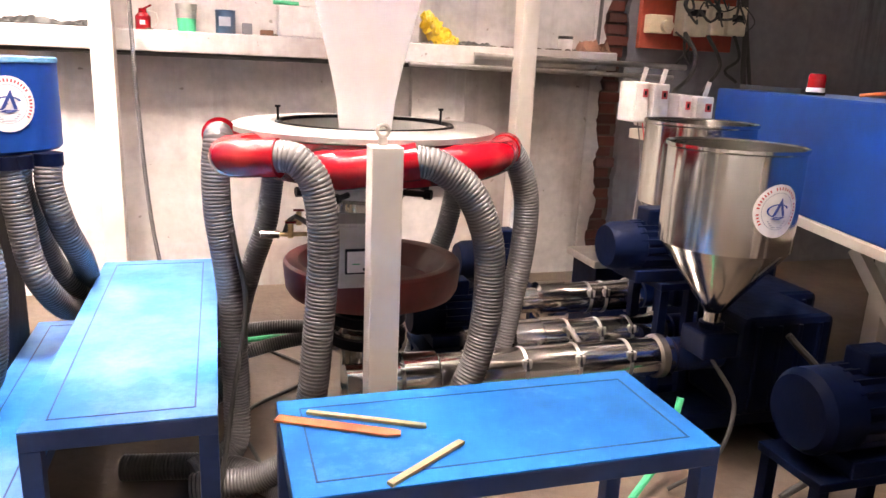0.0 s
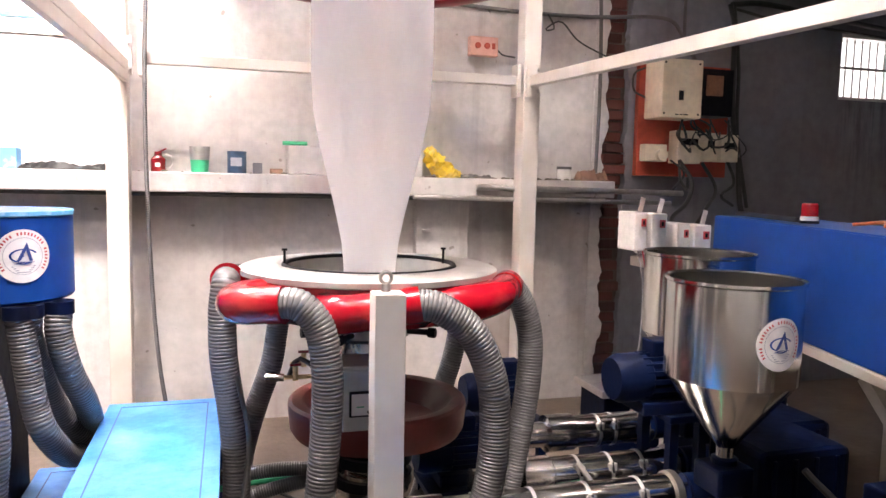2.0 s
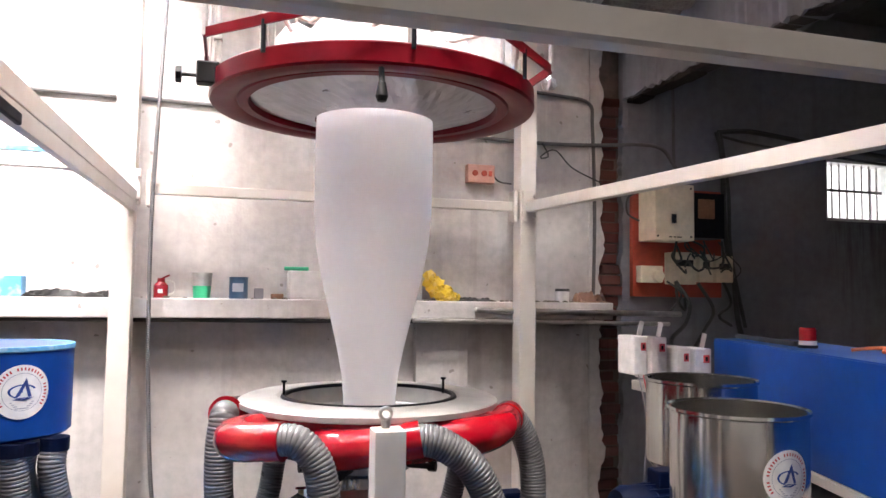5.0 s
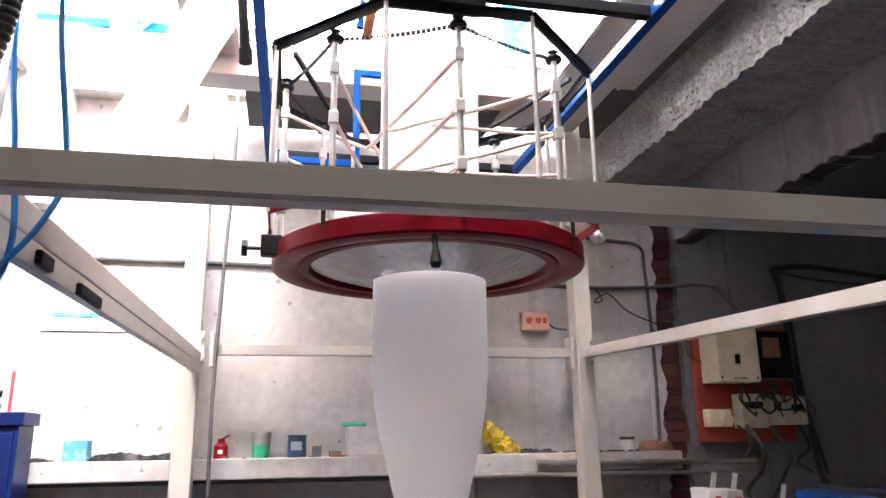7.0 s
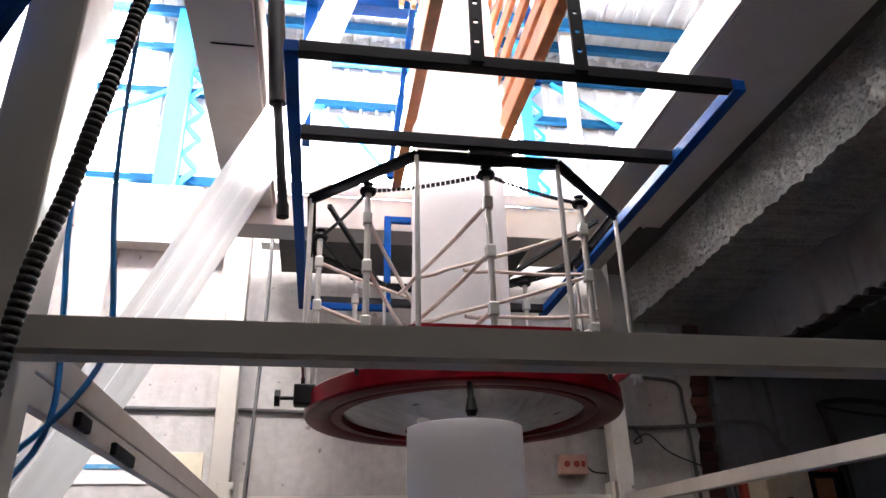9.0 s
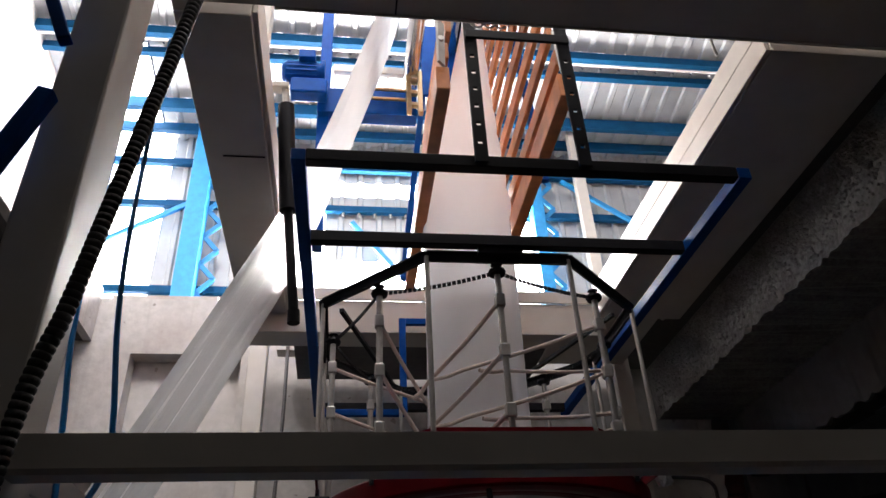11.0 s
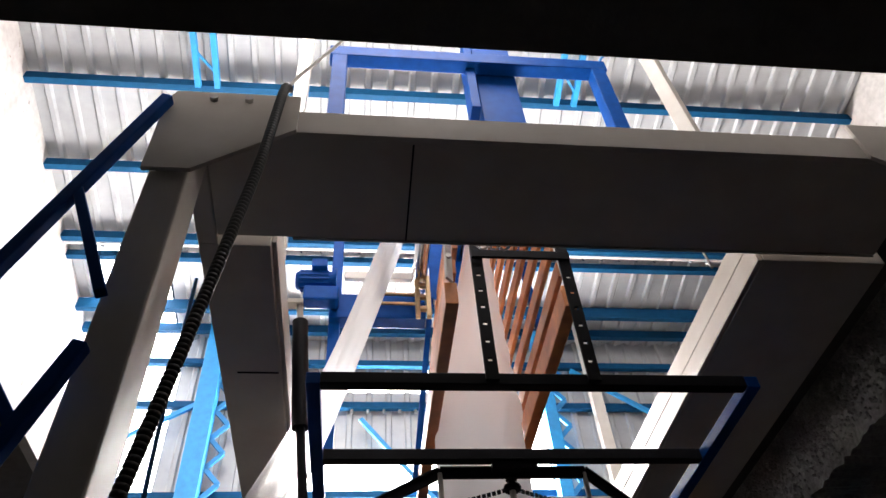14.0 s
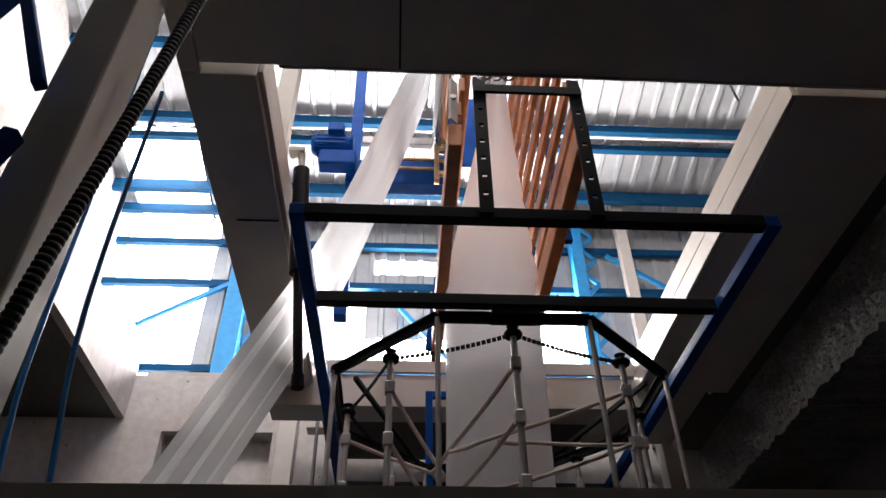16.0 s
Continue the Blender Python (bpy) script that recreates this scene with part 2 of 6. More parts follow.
# brick with the shade under the beam stub put into its colour
M["shaded_brick"] = surface("shaded_brick", (0.02, 0.012, 0.01), 0.95, dirt=(0.006, 0.005, 0.005), dirt_amount=0.7, grain=30, blotch=9, bump=0.9, rand=0.5)
M["mortar"] = surface("broken_mortar", (0.1, 0.075, 0.065), 0.95, dirt=(0.03, 0.025, 0.02), dirt_amount=0.8, grain=30, blotch=7, bump=1.0)
M["board"] = surface("red_board", (0.3, 0.04, 0.02), 0.7, dirt=(0.08, 0.02, 0.01), dirt_amount=0.6, grain=25, blotch=6, bump=0.1)
M["cream_box"] = surface("cream_plastic", (0.62, 0.55, 0.42), 0.5, dirt=(0.3, 0.22, 0.15), dirt_amount=0.3, grain=20, blotch=5, bump=0.03)
M["white_plastic"] = surface("white_plastic", (0.72, 0.7, 0.68), 0.4, dirt=(0.45, 0.42, 0.38), dirt_amount=0.3, grain=20, blotch=6, bump=0.02)
M["pink_box"] = surface("faded_pink_wood", (0.48, 0.27, 0.22), 0.6, dirt=(0.3, 0.12, 0.08), grain=30, blotch=10, bump=0.05)
M["brass"] = surface("brass", (0.42, 0.3, 0.17), 0.4, 1.0, grain=20, blotch=8, bump=0.04)
M["green"] = surface("green_plastic", (0.02, 0.36, 0.17), 0.4, grain=20, blotch=7, bump=0.02)
M["yellow"] = surface("yellow_bag", (0.75, 0.52, 0.03), 0.4, dirt=(0.7, 0.6, 0.4), dirt_amount=0.7, grain=14, blotch=14, bump=0.3)
M["tin_blue"] = surface("blue_tin", (0.03, 0.075, 0.14), 0.4, dirt=(0.1, 0.08, 0.07), dirt_amount=0.5, grain=20, blotch=14, bump=0.04)
M["pale_blue"] = surface("pale_blue_card", (0.07, 0.28, 0.48), 0.6, dirt=(0.6, 0.6, 0.6), dirt_amount=0.7, grain=20, blotch=16, bump=0.04)
M["air_blue"] = surface("blue_air_tube", (0.003, 0.17, 0.5), 0.3, grain=20, blotch=6, bump=0.0)
M["pinkish_tube"] = surface("beige_guide_arm", (0.6, 0.5, 0.45), 0.5, dirt=(0.35, 0.22, 0.16), dirt_amount=0.4, grain=20, blotch=8, bump=0.05)
M["clay"] = surface("brown_debris", (0.2, 0.1, 0.06), 0.8, dirt=(0.05, 0.03, 0.02), grain=30, blotch=12, bump=0.5)
M["badge_white"] = surface("sticker_white", (0.78, 0.76, 0.74), 0.35, dirt_amount=0.05, grain=20, blotch=5, bump=0)
M["badge_navy"] = surface("sticker_navy", (0.02, 0.05, 0.22), 0.35, dirt_amount=0.05, grain=20, blotch=5, bump=0)
M["badge_red"] = surface("sticker_red", (0.5, 0.05, 0.06), 0.35, dirt_amount=0.05, grain=20, blotch=5, bump=0)
M["badge_grey"] = surface("sticker_grey", (0.35, 0.35, 0.4), 0.4, dirt_amount=0.05, grain=20, blotch=5, bump=0)
M["film"] = film_material("milky_film", (0.98, 0.975, 0.98), 0.65, forward=0.22)
M["web"] = film_material("flat_film_web", (0.94, 0.94, 0.94), 0.55, 0.4, 0.4)
M["dust"] = surface("dust_crumbs", (0.1, 0.08, 0.06), 0.9, grain=40, blotch=9, bump=0.4)
glow = bpy.data.materials.new("bright_diffusing_sheet")
glow.use_nodes = True
gp = glow.node_tree.nodes["Principled BSDF"]
gp.inputs["Base Color"].default_value, gp.inputs["Emission Color"].default_value, gp.inputs["Emission Strength"].default_value = (0.8, 0.8, 0.8, 1), (0.95, 0.98, 1, 1), 110.0
M["skylight"] = glow
M["window_sky"] = glow.copy()
M["window_sky"].name = "bright_yard"
M["window_sky"].node_tree.nodes["Principled BSDF"].inputs["Emission Strength"].default_value = 0.7


# ---- building helpers ----
ORIGIN = {}


def thing(name, at, label, category, group="", kind=""):
    ob = tagged(new(name), label, category, group, kind)
    ob.location = at
    ORIGIN[ob] = Vector(at)
    return ob


def finish(bm, smooth):
    bmesh.ops.recalc_face_normals(bm, faces=bm.faces[:])
    if smooth:
        for f in bm.faces:
            f.smooth = True
        for e in bm.edges:
            if len(e.link_faces) != 2:
                continue
            angle, a, b = e.calc_face_angle(0), e.link_faces[0].calc_area(), e.link_faces[1].calc_area()
            # flat faces stay flat beside their narrow bevels
            if angle > 0.5 or (angle > 0.15 and max(a, b) > 6 * min(a, b)):
                e.smooth = False


def part(name, bm, material, parent, label="", smooth=True, kind=""):
    """One mesh, given in world metres, under a thing or a part."""
    finish(bm, smooth)
    o = ORIGIN[parent]
    bmesh.ops.translate(bm, verts=bm.verts[:], vec=-o)
    me = bpy.data.meshes.new(name)
    bm.to_mesh(me)
    bm.free()
    for m in material if isinstance(material, (list, tuple)) else (material,):
        me.materials.append(m)
    ob = new(name, me)
    ob.parent = parent
    ORIGIN[ob] = o
    return tagged(ob, label, kind=kind)


def solid(name, bm, material, label, category="", group="", kind="", smooth=True, at=None):
    """A thing that is one mesh, given in world metres."""
    finish(bm, smooth)
    if at is None:
        vs = [v.co for v in bm.verts]
        at = (sum(v.x for v in vs) / len(vs), sum(v.y for v in vs) / len(vs), min(v.z for v in vs))
    o = Vector(at)
    bmesh.ops.translate(bm, verts=bm.verts[:], vec=-o)
    me = bpy.data.meshes.new(name)
    bm.to_mesh(me)
    bm.free()
    for m in material if isinstance(material, (list, tuple)) else (material,):
        me.materials.append(m)
    ob = new(name, me)
    ob.location = o
    ORIGIN[ob] = o
    return tagged(ob, label, category, group, kind)


def box(x0, x1, y0, y1, z0, z1, bevel=0.0, bm=None, turn=None):
    bm = bm or bmesh.new()
    c = Vector(((x0 + x1) / 2, (y0 + y1) / 2, (z0 + z1) / 2))
    m = Matrix.Translation(c) @ (turn or Matrix()) @ Matrix.Diagonal((abs(x1 - x0), abs(y1 - y0), abs(z1 - z0), 1))
    r = bmesh.ops.create_cube(bm, size=1, matrix=m)
    if bevel:
        edges = list({e for v in r["verts"] for e in v.link_edges})
        bmesh.ops.bevel(bm, geom=edges, offset=bevel, segments=2, affect="EDGES", profile=0.5)
    return bm


def bar(a, b, w, h, bevel=0.0, bm=None, roll=0.0):
    """A square bar from a to b."""
    bm = bm or bmesh.new()
    a, b = Vector(a), Vector(b)
    d = b - a
    up = "Z" if abs(d.normalized().z) < 0.95 else "X"
    q = d.to_track_quat("Y", up).to_matrix().to_4x4()
    m = Matrix.Translation((a + b) / 2) @ q @ Matrix.Rotation(roll, 4, "Y") @ Matrix.Diagonal((w, d.length, h, 1))
    r = bmesh.ops.create_cube(bm, size=1, matrix=m)
    if bevel:
        edges = list({e for v in r["verts"] for e in v.link_edges})
        bmesh.ops.bevel(bm, geom=edges, offset=bevel, segments=2, affect="EDGES", profile=0.5)
    return bm


def rod(a, b, r, seg=14, bm=None, r2=None):
    bm = bm or bmesh.new()
    a, b = Vector(a), Vector(b)
    d = b - a
    m = Matrix.Translation((a + b) / 2) @ d.to_track_quat("Z", "Y").to_matrix().to_4x4()
    bmesh.ops.create_cone(bm, cap_ends=True, segments=seg, radius1=r, radius2=r if r2 is None else r2, depth=d.length, matrix=m)
    return bm


def lathe(profile, at, seg=48, bm=None, axis="Z", closed=False):
    """Turns a profile of (radius, height) round an axis through at."""
    bm = bm or bmesh.new()
    turn = {"Z": Matrix(), "X": Matrix.Rotation(radians(90), 4, "Y"), "Y": Matrix.Rotation(radians(-90), 4, "X")}[axis]
    m = Matrix.Translation(at) @ turn
    rings = []
    for r, h in profile:
        rings.append([bm.verts.new(m @ Vector((r * math.cos(2 * math.pi * k / seg), r * math.sin(2 * math.pi * k / seg), h))) for k in range(seg)] if r > 1e-6 else [bm.verts.new(m @ Vector((0, 0, h)))])
    pairs = list(zip(rings, rings[1:])) + ([(rings[-1], rings[0])] if closed else [])
    for a, b in pairs:
        for k in range(seg):
            j = (k + 1) % seg
            vs = [a[k % len(a)], a[j % len(a)], b[j % len(b)], b[k % len(b)]]
            vs = list(dict.fromkeys(vs))
            if len(vs) > 2:
                bm.faces.new(vs)
    return bm


def spline(points, n):
    """n + 1 points along a smooth curve through the given ones, evenly spaced."""
    p = [Vector(q) for q in points]
    p = [2 * p[0] - p[1]] + p + [2 * p[-1] - p[-2]]
    fine = []
    for i in range(1, len(p) - 2):
        for k in range(24):
            t = k / 24
            a, b, c, d = p[i - 1], p[i], p[i + 1], p[i + 2]
            fine.append(0.5 * ((2 * b) + (c - a) * t + (2 * a - 5 * b + 4 * c - d) * t * t + (3 * b - a - 3 * c + d) * t ** 3))
    fine.append(p[-2])
    s = [0.0]
    for a, b in zip(fine, fine[1:]):
        s.append(s[-1] + (b - a).length)
    out, j = [], 0
    for k in range(n + 1):
        want = s[-1] * k / n
        while j < len(s) - 2 and s[j + 1] < want:
            j += 1
        f = (want - s[j]) / max(s[j + 1] - s[j], 1e-9)
        out.append(fine[j].lerp(fine[j + 1], min(max(f, 0), 1)))
    return out, s[-1]


def sweep(points, radii, seg=12, bm=None, mats=None, caps=True):
    bm = bm or bmesh.new()
    rings, side = [], None
    for i, c in enumerate(points):
        d = (points[min(i + 1, len(points) - 1)] - points[max(i - 1, 0)]).normalized()
        if side is None:
            side = d.cross(Vector((0, 0, 1)))
            if side.length < 0.1:
                side = d.cross(Vector((0, 1, 0)))
        side = (side - d * side.dot(d)).normalized()
        up = d.cross(side)
        r = radii[i]
        rings.append([bm.verts.new(c + side * r * math.cos(2 * math.pi * k / seg) + up * r * math.sin(2 * math.pi * k / seg)) for k in range(seg)])
    for i, (a, b) in enumerate(zip(rings, rings[1:])):
        for k in range(seg):
            f = bm.faces.new((a[k], a[(k + 1) % seg], b[(k + 1) % seg], b[k]))
            if mats:
                f.material_index = mats[i]
    if caps:
        bm.faces.new(rings[0][::-1])
        bm.faces.new(rings[-1])
    return bm


def cable(points, r, seg=8, step=0.03, bm=None):
    _, length = spline(points, 4)
    pts, _ = spline(points, max(6, int(length / step)))
    return sweep(pts, [r] * len(pts), seg, bm)


def ribbed(points, r, pitch=0.013, seg=18, depth=0.07):
    """A spiral-ribbed hose: rounded ribs, the shade in the grooves between painted darker."""
    _, length = spline(points, 4)
    n = int(length / pitch)
    pts, _ = spline(points, n * 4)
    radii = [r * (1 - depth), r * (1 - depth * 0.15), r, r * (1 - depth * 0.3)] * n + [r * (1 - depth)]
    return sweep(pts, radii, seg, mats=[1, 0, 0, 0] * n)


def join_text_bars(bm, x0, z0, widths, h, gap, y, line):
    z = z0
    for row in widths:
        x = x0 - sum(row) / 2 - gap * (len(row) - 1) / 2
        for w in row:
            box(x, x + w, y - 0.0008, y + 0.0008, z - h / 2, z + h / 2, bm=bm)
            x += w + gap
        z -= line
    return bm


# ---- setting: lower hall ----
def wall_piece(name, x0, x1, y0, y1, z0, z1, material, label):
    return solid(name, box(x0, x1, y0, y1, z0, z1), M[material], label, kind="structure", smooth=False)


FLOOR = wall_piece("floor", -4.2, 8.2, -2.8, 5.8, -0.2, 0.0, "concrete_floor", "worn brown concrete floor with oil stains")
# back wall with two shallow niches high up
bm = box(-4.2, 2.84, 5.4, 5.65, 0, 3.07)
box(-4.2, -1.79, 5.4, 5.65, 3.07, 4.7, bm=bm)
box(-1.79, -1.37, 5.56, 5.65, 3.07, 3.38, bm=bm)
box(-1.37, 2.84, 5.4, 5.65, 3.07, 3.38, bm=bm)
box(-1.79, -1.5, 5.4, 5.65, 3.38, 4.7, bm=bm)
box(-1.5, -0.7, 5.56, 5.65, 3.38, 4.24, bm=bm)
box(-1.5, -0.7, 5.4, 5.65, 4.24, 4.7, bm=bm)
box(-0.7, 2.84, 5.4, 5.65, 3.38, 4.7, bm=bm)
WALL_BACK = solid("wall_back", bm, M["plaster"], "whitewashed stained plaster wall with ledge and niches", kind="structure", smooth=False)
wall_piece("wall_back_scar", 2.84, 3.06, 5.47, 5.65, 0, 4.7, "mortar", "broken mortar strip where a wall was cut away")
# grey wall with a barred window
wx0, wx1, wz0, wz1 = 5.04, 5.77, 2.42, 2.97
GREY = thing("wall_grey", (4, 5.4, 0), "grey plastered wall of the dark bay with damp stains", "wall", kind="structure")
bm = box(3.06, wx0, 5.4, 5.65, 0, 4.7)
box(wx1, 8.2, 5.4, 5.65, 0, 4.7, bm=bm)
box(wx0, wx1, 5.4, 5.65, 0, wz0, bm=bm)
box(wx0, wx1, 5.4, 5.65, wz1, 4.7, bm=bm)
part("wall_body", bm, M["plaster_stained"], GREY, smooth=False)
# unseen walls, added closed and dark to hold down the fill light
wall_piece("wall_left", -4.45, -4.2, -2.8, 5.65, 0, 4.5, "slab", "unseen side wall, dark against stray light")
wall_piece("wall_right", 8.2, 8.45, -2.8, 5.65, 0, 4.7, "slab", "unseen side wall of the bay, dark against stray light")
wall_piece("wall_front", -4.2, 8.2, -3.05, -2.8, 0, 4.0, "slab", "unseen front wall, dark against bounced light")

# window with bars
WIN = thing("window_1", (5.4, 5.5, wz0), "small window with white frame and vertical steel bars", "window", kind="structure")
bm = box(wx0, wx0 + 0.03, 5.42, 5.6, wz0, wz1)
box(wx1 - 0.03, wx1, 5.42, 5.6, wz0, wz1, bm=bm)
box(wx0 + 0.03, wx1 - 0.03, 5.42, 5.6, wz0, wz0 + 0.03, bm=bm)
box(wx0 + 0.03, wx1 - 0.03, 5.42, 5.6, wz1 - 0.03, wz1, bm=bm)
part("window_frame", bm, M["white_plastic"], WIN, smooth=False)
for k in range(8):
    x = wx0 + 0.07 + k * 0.083
    part("bar", rod((x, 5.5, wz0 + 0.03), (x, 5.5, wz1 - 0.03), 0.009, 8), M["dull_steel"], WIN)
part("cross_bar", box(wx0 + 0.03, wx1 - 0.03, 5.487, 5.492, 2.69, 2.715), M["dull_steel"], WIN)
solid("backdrop", box(3.5, 7.5, 6.3, 6.35, 1.0, 4.5), M["window_sky"], "overexposed daylight outside the barred window", kind="structure", smooth=False)

# ledge along the back wall
LEDGE = solid("ledge", box(-4.2, 2.84, 5.16, 5.4, 1.565, 1.69, 0.008), M["plaster"], "whitewashed concrete ledge along the wall, dusty on top", kind="structure", smooth=False)
solid("ledge_step", box(0.47, 1.38, 5.2, 5.4, 1.69, 1.88, 0.01), M["plaster"], "whitewashed masonry block on the ledge", "block", smooth=False)
RECESS = thing("wall_panel", (-1.5, 5.39, 2.5), "long cream panel with a pale blue stripe on the wall", "panel")
part("end_panel", box(-0.95, -0.69, 5.385, 5.4, 2.51, 2.71, 0.003), M["cream_box"], RECESS, smooth=False)
part("panel", box(-3.4, -0.953, 5.39, 5.4, 2.51, 2.69, 0.003), M["badge_white"], RECESS, smooth=False)
part("stripe", box(-3.4, -0.955, 5.384, 5.389, 2.605, 2.635, 0.001), M["pale_blue"], RECESS, "pale blue stripe", smooth=False)
SWITCHES = thing("switch_board", (-1.8, 5.38, 2.0), "white switch board with red edging and rows of black switches", "switch board")
part("board", box(-2.3, -1.62, 5.37, 5.4, 1.95, 2.25, 0.004), M["white_plastic"], SWITCHES, smooth=False)
part("edging", box(-1.635, -1.615, 5.36, 5.369, 1.95, 2.25, 0.002), M["badge_red"], SWITCHES, "red edge strip", smooth=False)
for i in range(4):
    for j in range(3):
        part("switch", box(-1.71 - 0.075 * i, -1.675 - 0.075 * i, 5.362, 5.369, 2.0 + 0.085 * j, 2.045 + 0.085 * j, 0.002), M["black"], SWITCHES, smooth=False)
solid("wall_vent", box(1.37, 1.76, 5.32, 5.4, 0.75, 1.55, 0.006), M["plaster"], "white painted niche door under the ledge", "door", smooth=False)
solid("latch", box(1.41, 1.47, 5.3, 5.32, 1.3, 1.325, 0.003), M["dull_steel"], "small steel latch on the niche door", "latch")

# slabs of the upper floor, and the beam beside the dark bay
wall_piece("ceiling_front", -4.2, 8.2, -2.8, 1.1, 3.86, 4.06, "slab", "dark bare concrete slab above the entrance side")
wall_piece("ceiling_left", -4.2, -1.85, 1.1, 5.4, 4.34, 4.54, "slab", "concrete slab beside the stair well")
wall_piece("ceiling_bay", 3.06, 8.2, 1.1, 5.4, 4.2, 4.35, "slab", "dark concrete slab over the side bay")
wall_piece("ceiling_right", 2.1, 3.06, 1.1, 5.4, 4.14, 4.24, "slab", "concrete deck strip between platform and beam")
solid("slab_upstand", box(-1.85, -1.79, 1.1, 5.4, 4.34, 4.78), M["plaster"], "white plastered upstand along the slab edge", kind="structure", smooth=False)


def rough_block(x0, x1, y0, y1, z0, z1, n, amount, seed):
    bm = bmesh.new()
    rnd = random.Random(seed)
    cols = []
    for i in range(n + 1):
        y = y0 + (y1 - y0) * i / n
        ring = []
        for x, z, k in ((x0, z0, 1), (x0, z1, 0), (x1, z1, 0), (x1, z0, 1)):
            ring.append(bm.verts.new((x + k * rnd.uniform(-amount, amount) * 0.4, y, z + k * rnd.uniform(-amount, amount))))
        cols.append(ring)
    for a, b in zip(cols, cols[1:]):
        for k in range(4):
            bm.faces.new((a[k], a[(k + 1) % 4], b[(k + 1) % 4], b[k]))
    bm.faces.new(cols[0])
    bm.faces.new(cols[-1][::-1])
    return bm


BEAM = thing("beam", (2.7, 3, 3.3), "rough concrete beam with exposed gravel and broken brick edge", "beam", kind="structure")
bm = rough_block(2.45, 3.056, -2.8, 5.4, 3.72, 4.136, 220, 0.013, 3)
part("beam_body", bm, M["rough_concrete"], BEAM, smooth=False)
part("wall_stub", rough_block(3.06, 3.24, -2.8, 5.4, 3.31, 4.19, 200, 0.02, 5), M["plaster_grey"], BEAM, "grey plaster stub with a broken lower edge", smooth=False)
# gravel that stands out of the beam's side
vs, fs = [], []
rnd = random.Random(11)
for k in range(6500):
    y, z = rnd.uniform(0.6, 5.3), 4.12 - abs(rnd.gauss(0, 0.17))
    if z < 3.75:
        continue
    size, turn, n0 = rnd.uniform(0.004, 0.0115), rnd.uniform(0, 1.5), len(vs)
    vs.append((2.445 - size * 0.8, y, z))
    for j in range(6):
        a, r = turn + j * math.pi / 3, size * rnd.uniform(0.75, 1.15)
        vs.append((2.447 - size * 0.35, y + r * 0.75 * math.cos(a), z + r * 0.75 * math.sin(a)))
        vs.append((2.452, y + r * math.cos(a), z + r * math.sin(a)))
    for j in range(6):
        p, q = n0 + 1 + 2 * j, n0 + 1 + 2 * ((j + 1) % 6)
        fs += [(n0, p, q), (p, p + 1, q + 1, q)]
me = bpy.data.meshes.new("gravel")
me.from_pydata(vs, [], fs)
bm = bmesh.new()
bm.from_mesh(me)
part("gravel", bm, M["rough_concrete"], BEAM, smooth=False, kind="stuff")

# ---- setting: upper hall under the sheet roof ----
RZ = lambda y: 8.5 - 0.165 * (y - 3.5)


def corrugated(x0, x1, place, pitch=0.22, rise=0.028, along=(0.0, 1.0)):
    """Trapezoid sheet: place(x, s, h) gives the point at x, at s along the rib, h proud."""
    bm = bmesh.new()
    xs = []
    x = x0
    while x < x1:
        xs += [(x, 0), (x + pitch * 0.62, 0), (x + pitch * 0.7, rise), (x + pitch * 0.9, rise), (x + pitch * 0.98, 0)]
        x += pitch
    lo = [bm.verts.new(place(x, along[0], h)) for x, h in xs]
    hi = [bm.verts.new(place(x, along[1], h)) for x, h in xs]
    for i in range(len(xs) - 1):
        bm.faces.new((lo[i], lo[i + 1], hi[i + 1], hi[i]))
    return bm


ROOF = thing("roof", (0.5, 4, 8), "galvanised trapezoid sheet roof on blue steel purlins", "roof", kind="structure")
# a strip of clear sheets is left out over the stair well
for name, x0, x1, y0, y1 in (("roof_sheet", -3.4, 5.2, 2.6, 5.9), ("roof_sheet", -3.4, -3.0, 5.9, 7.25), ("roof_sheet", -2.1, 5.2, 5.9, 7.25), ("roof_sheet", 1.6, 5.2, -2.8, 2.6), ("roof_sheet", -3.4, 1.6, -2.8, -0.2)):
    part(name, corrugated(x0, x1, lambda x, s, h, a=y0, b=y1: (x, a + (b - a) * s, RZ(a + (b - a) * s) - h)), M["sheet"], ROOF, smooth=False)
part("clear_sheet", corrugated(-3.0, -2.12, lambda x, s, h: (x, 5.9 + 1.35 * s, RZ(5.9 + 1.35 * s) - h)), M["skylight"], ROOF, "translucent daylight sheet", smooth=False)
for y, w in ((1.2, 0.09), (2.1, 0.09), (3.0, 0.09), (3.95, 0.09), (4.85, 0.09), (5.7, 0.09), (5.95, 0.07), (6.6, 0.14), (6.95, 0.1)):
    part("purlin", box(-3.4, 5.2, y - 0.035, y + 0.035, RZ(y) - 0.06 - w, RZ(y) - 0.045, 0.004), M["purlin_blue"], ROOF)
part("gutter_pipe", rod((-3.4, 5.76, RZ(5.76) - 0.12), (5.2, 5.76, RZ(5.76) - 0.12), 0.025, 10), M["white_plastic"], ROOF)
for x in (-1.45, 2.05):
    for dx in (-0.09, 0.09):
        part("rafter", bar((x + dx, -2.5, RZ(-2.5) - 0.2), (x + dx, 3.9, RZ(3.9) - 0.2), 0.05, 0.07), M["steel_blue"], ROOF)
    for k in range(14):
        y = -2.3 + k * 0.45
        part("rafter_brace", bar((x - 0.09, y, RZ(y) - 0.2), (x + 0.09, y + 0.22, RZ(y + 0.22) - 0.2), 0.02, 0.02), M["steel_blue"], ROOF)

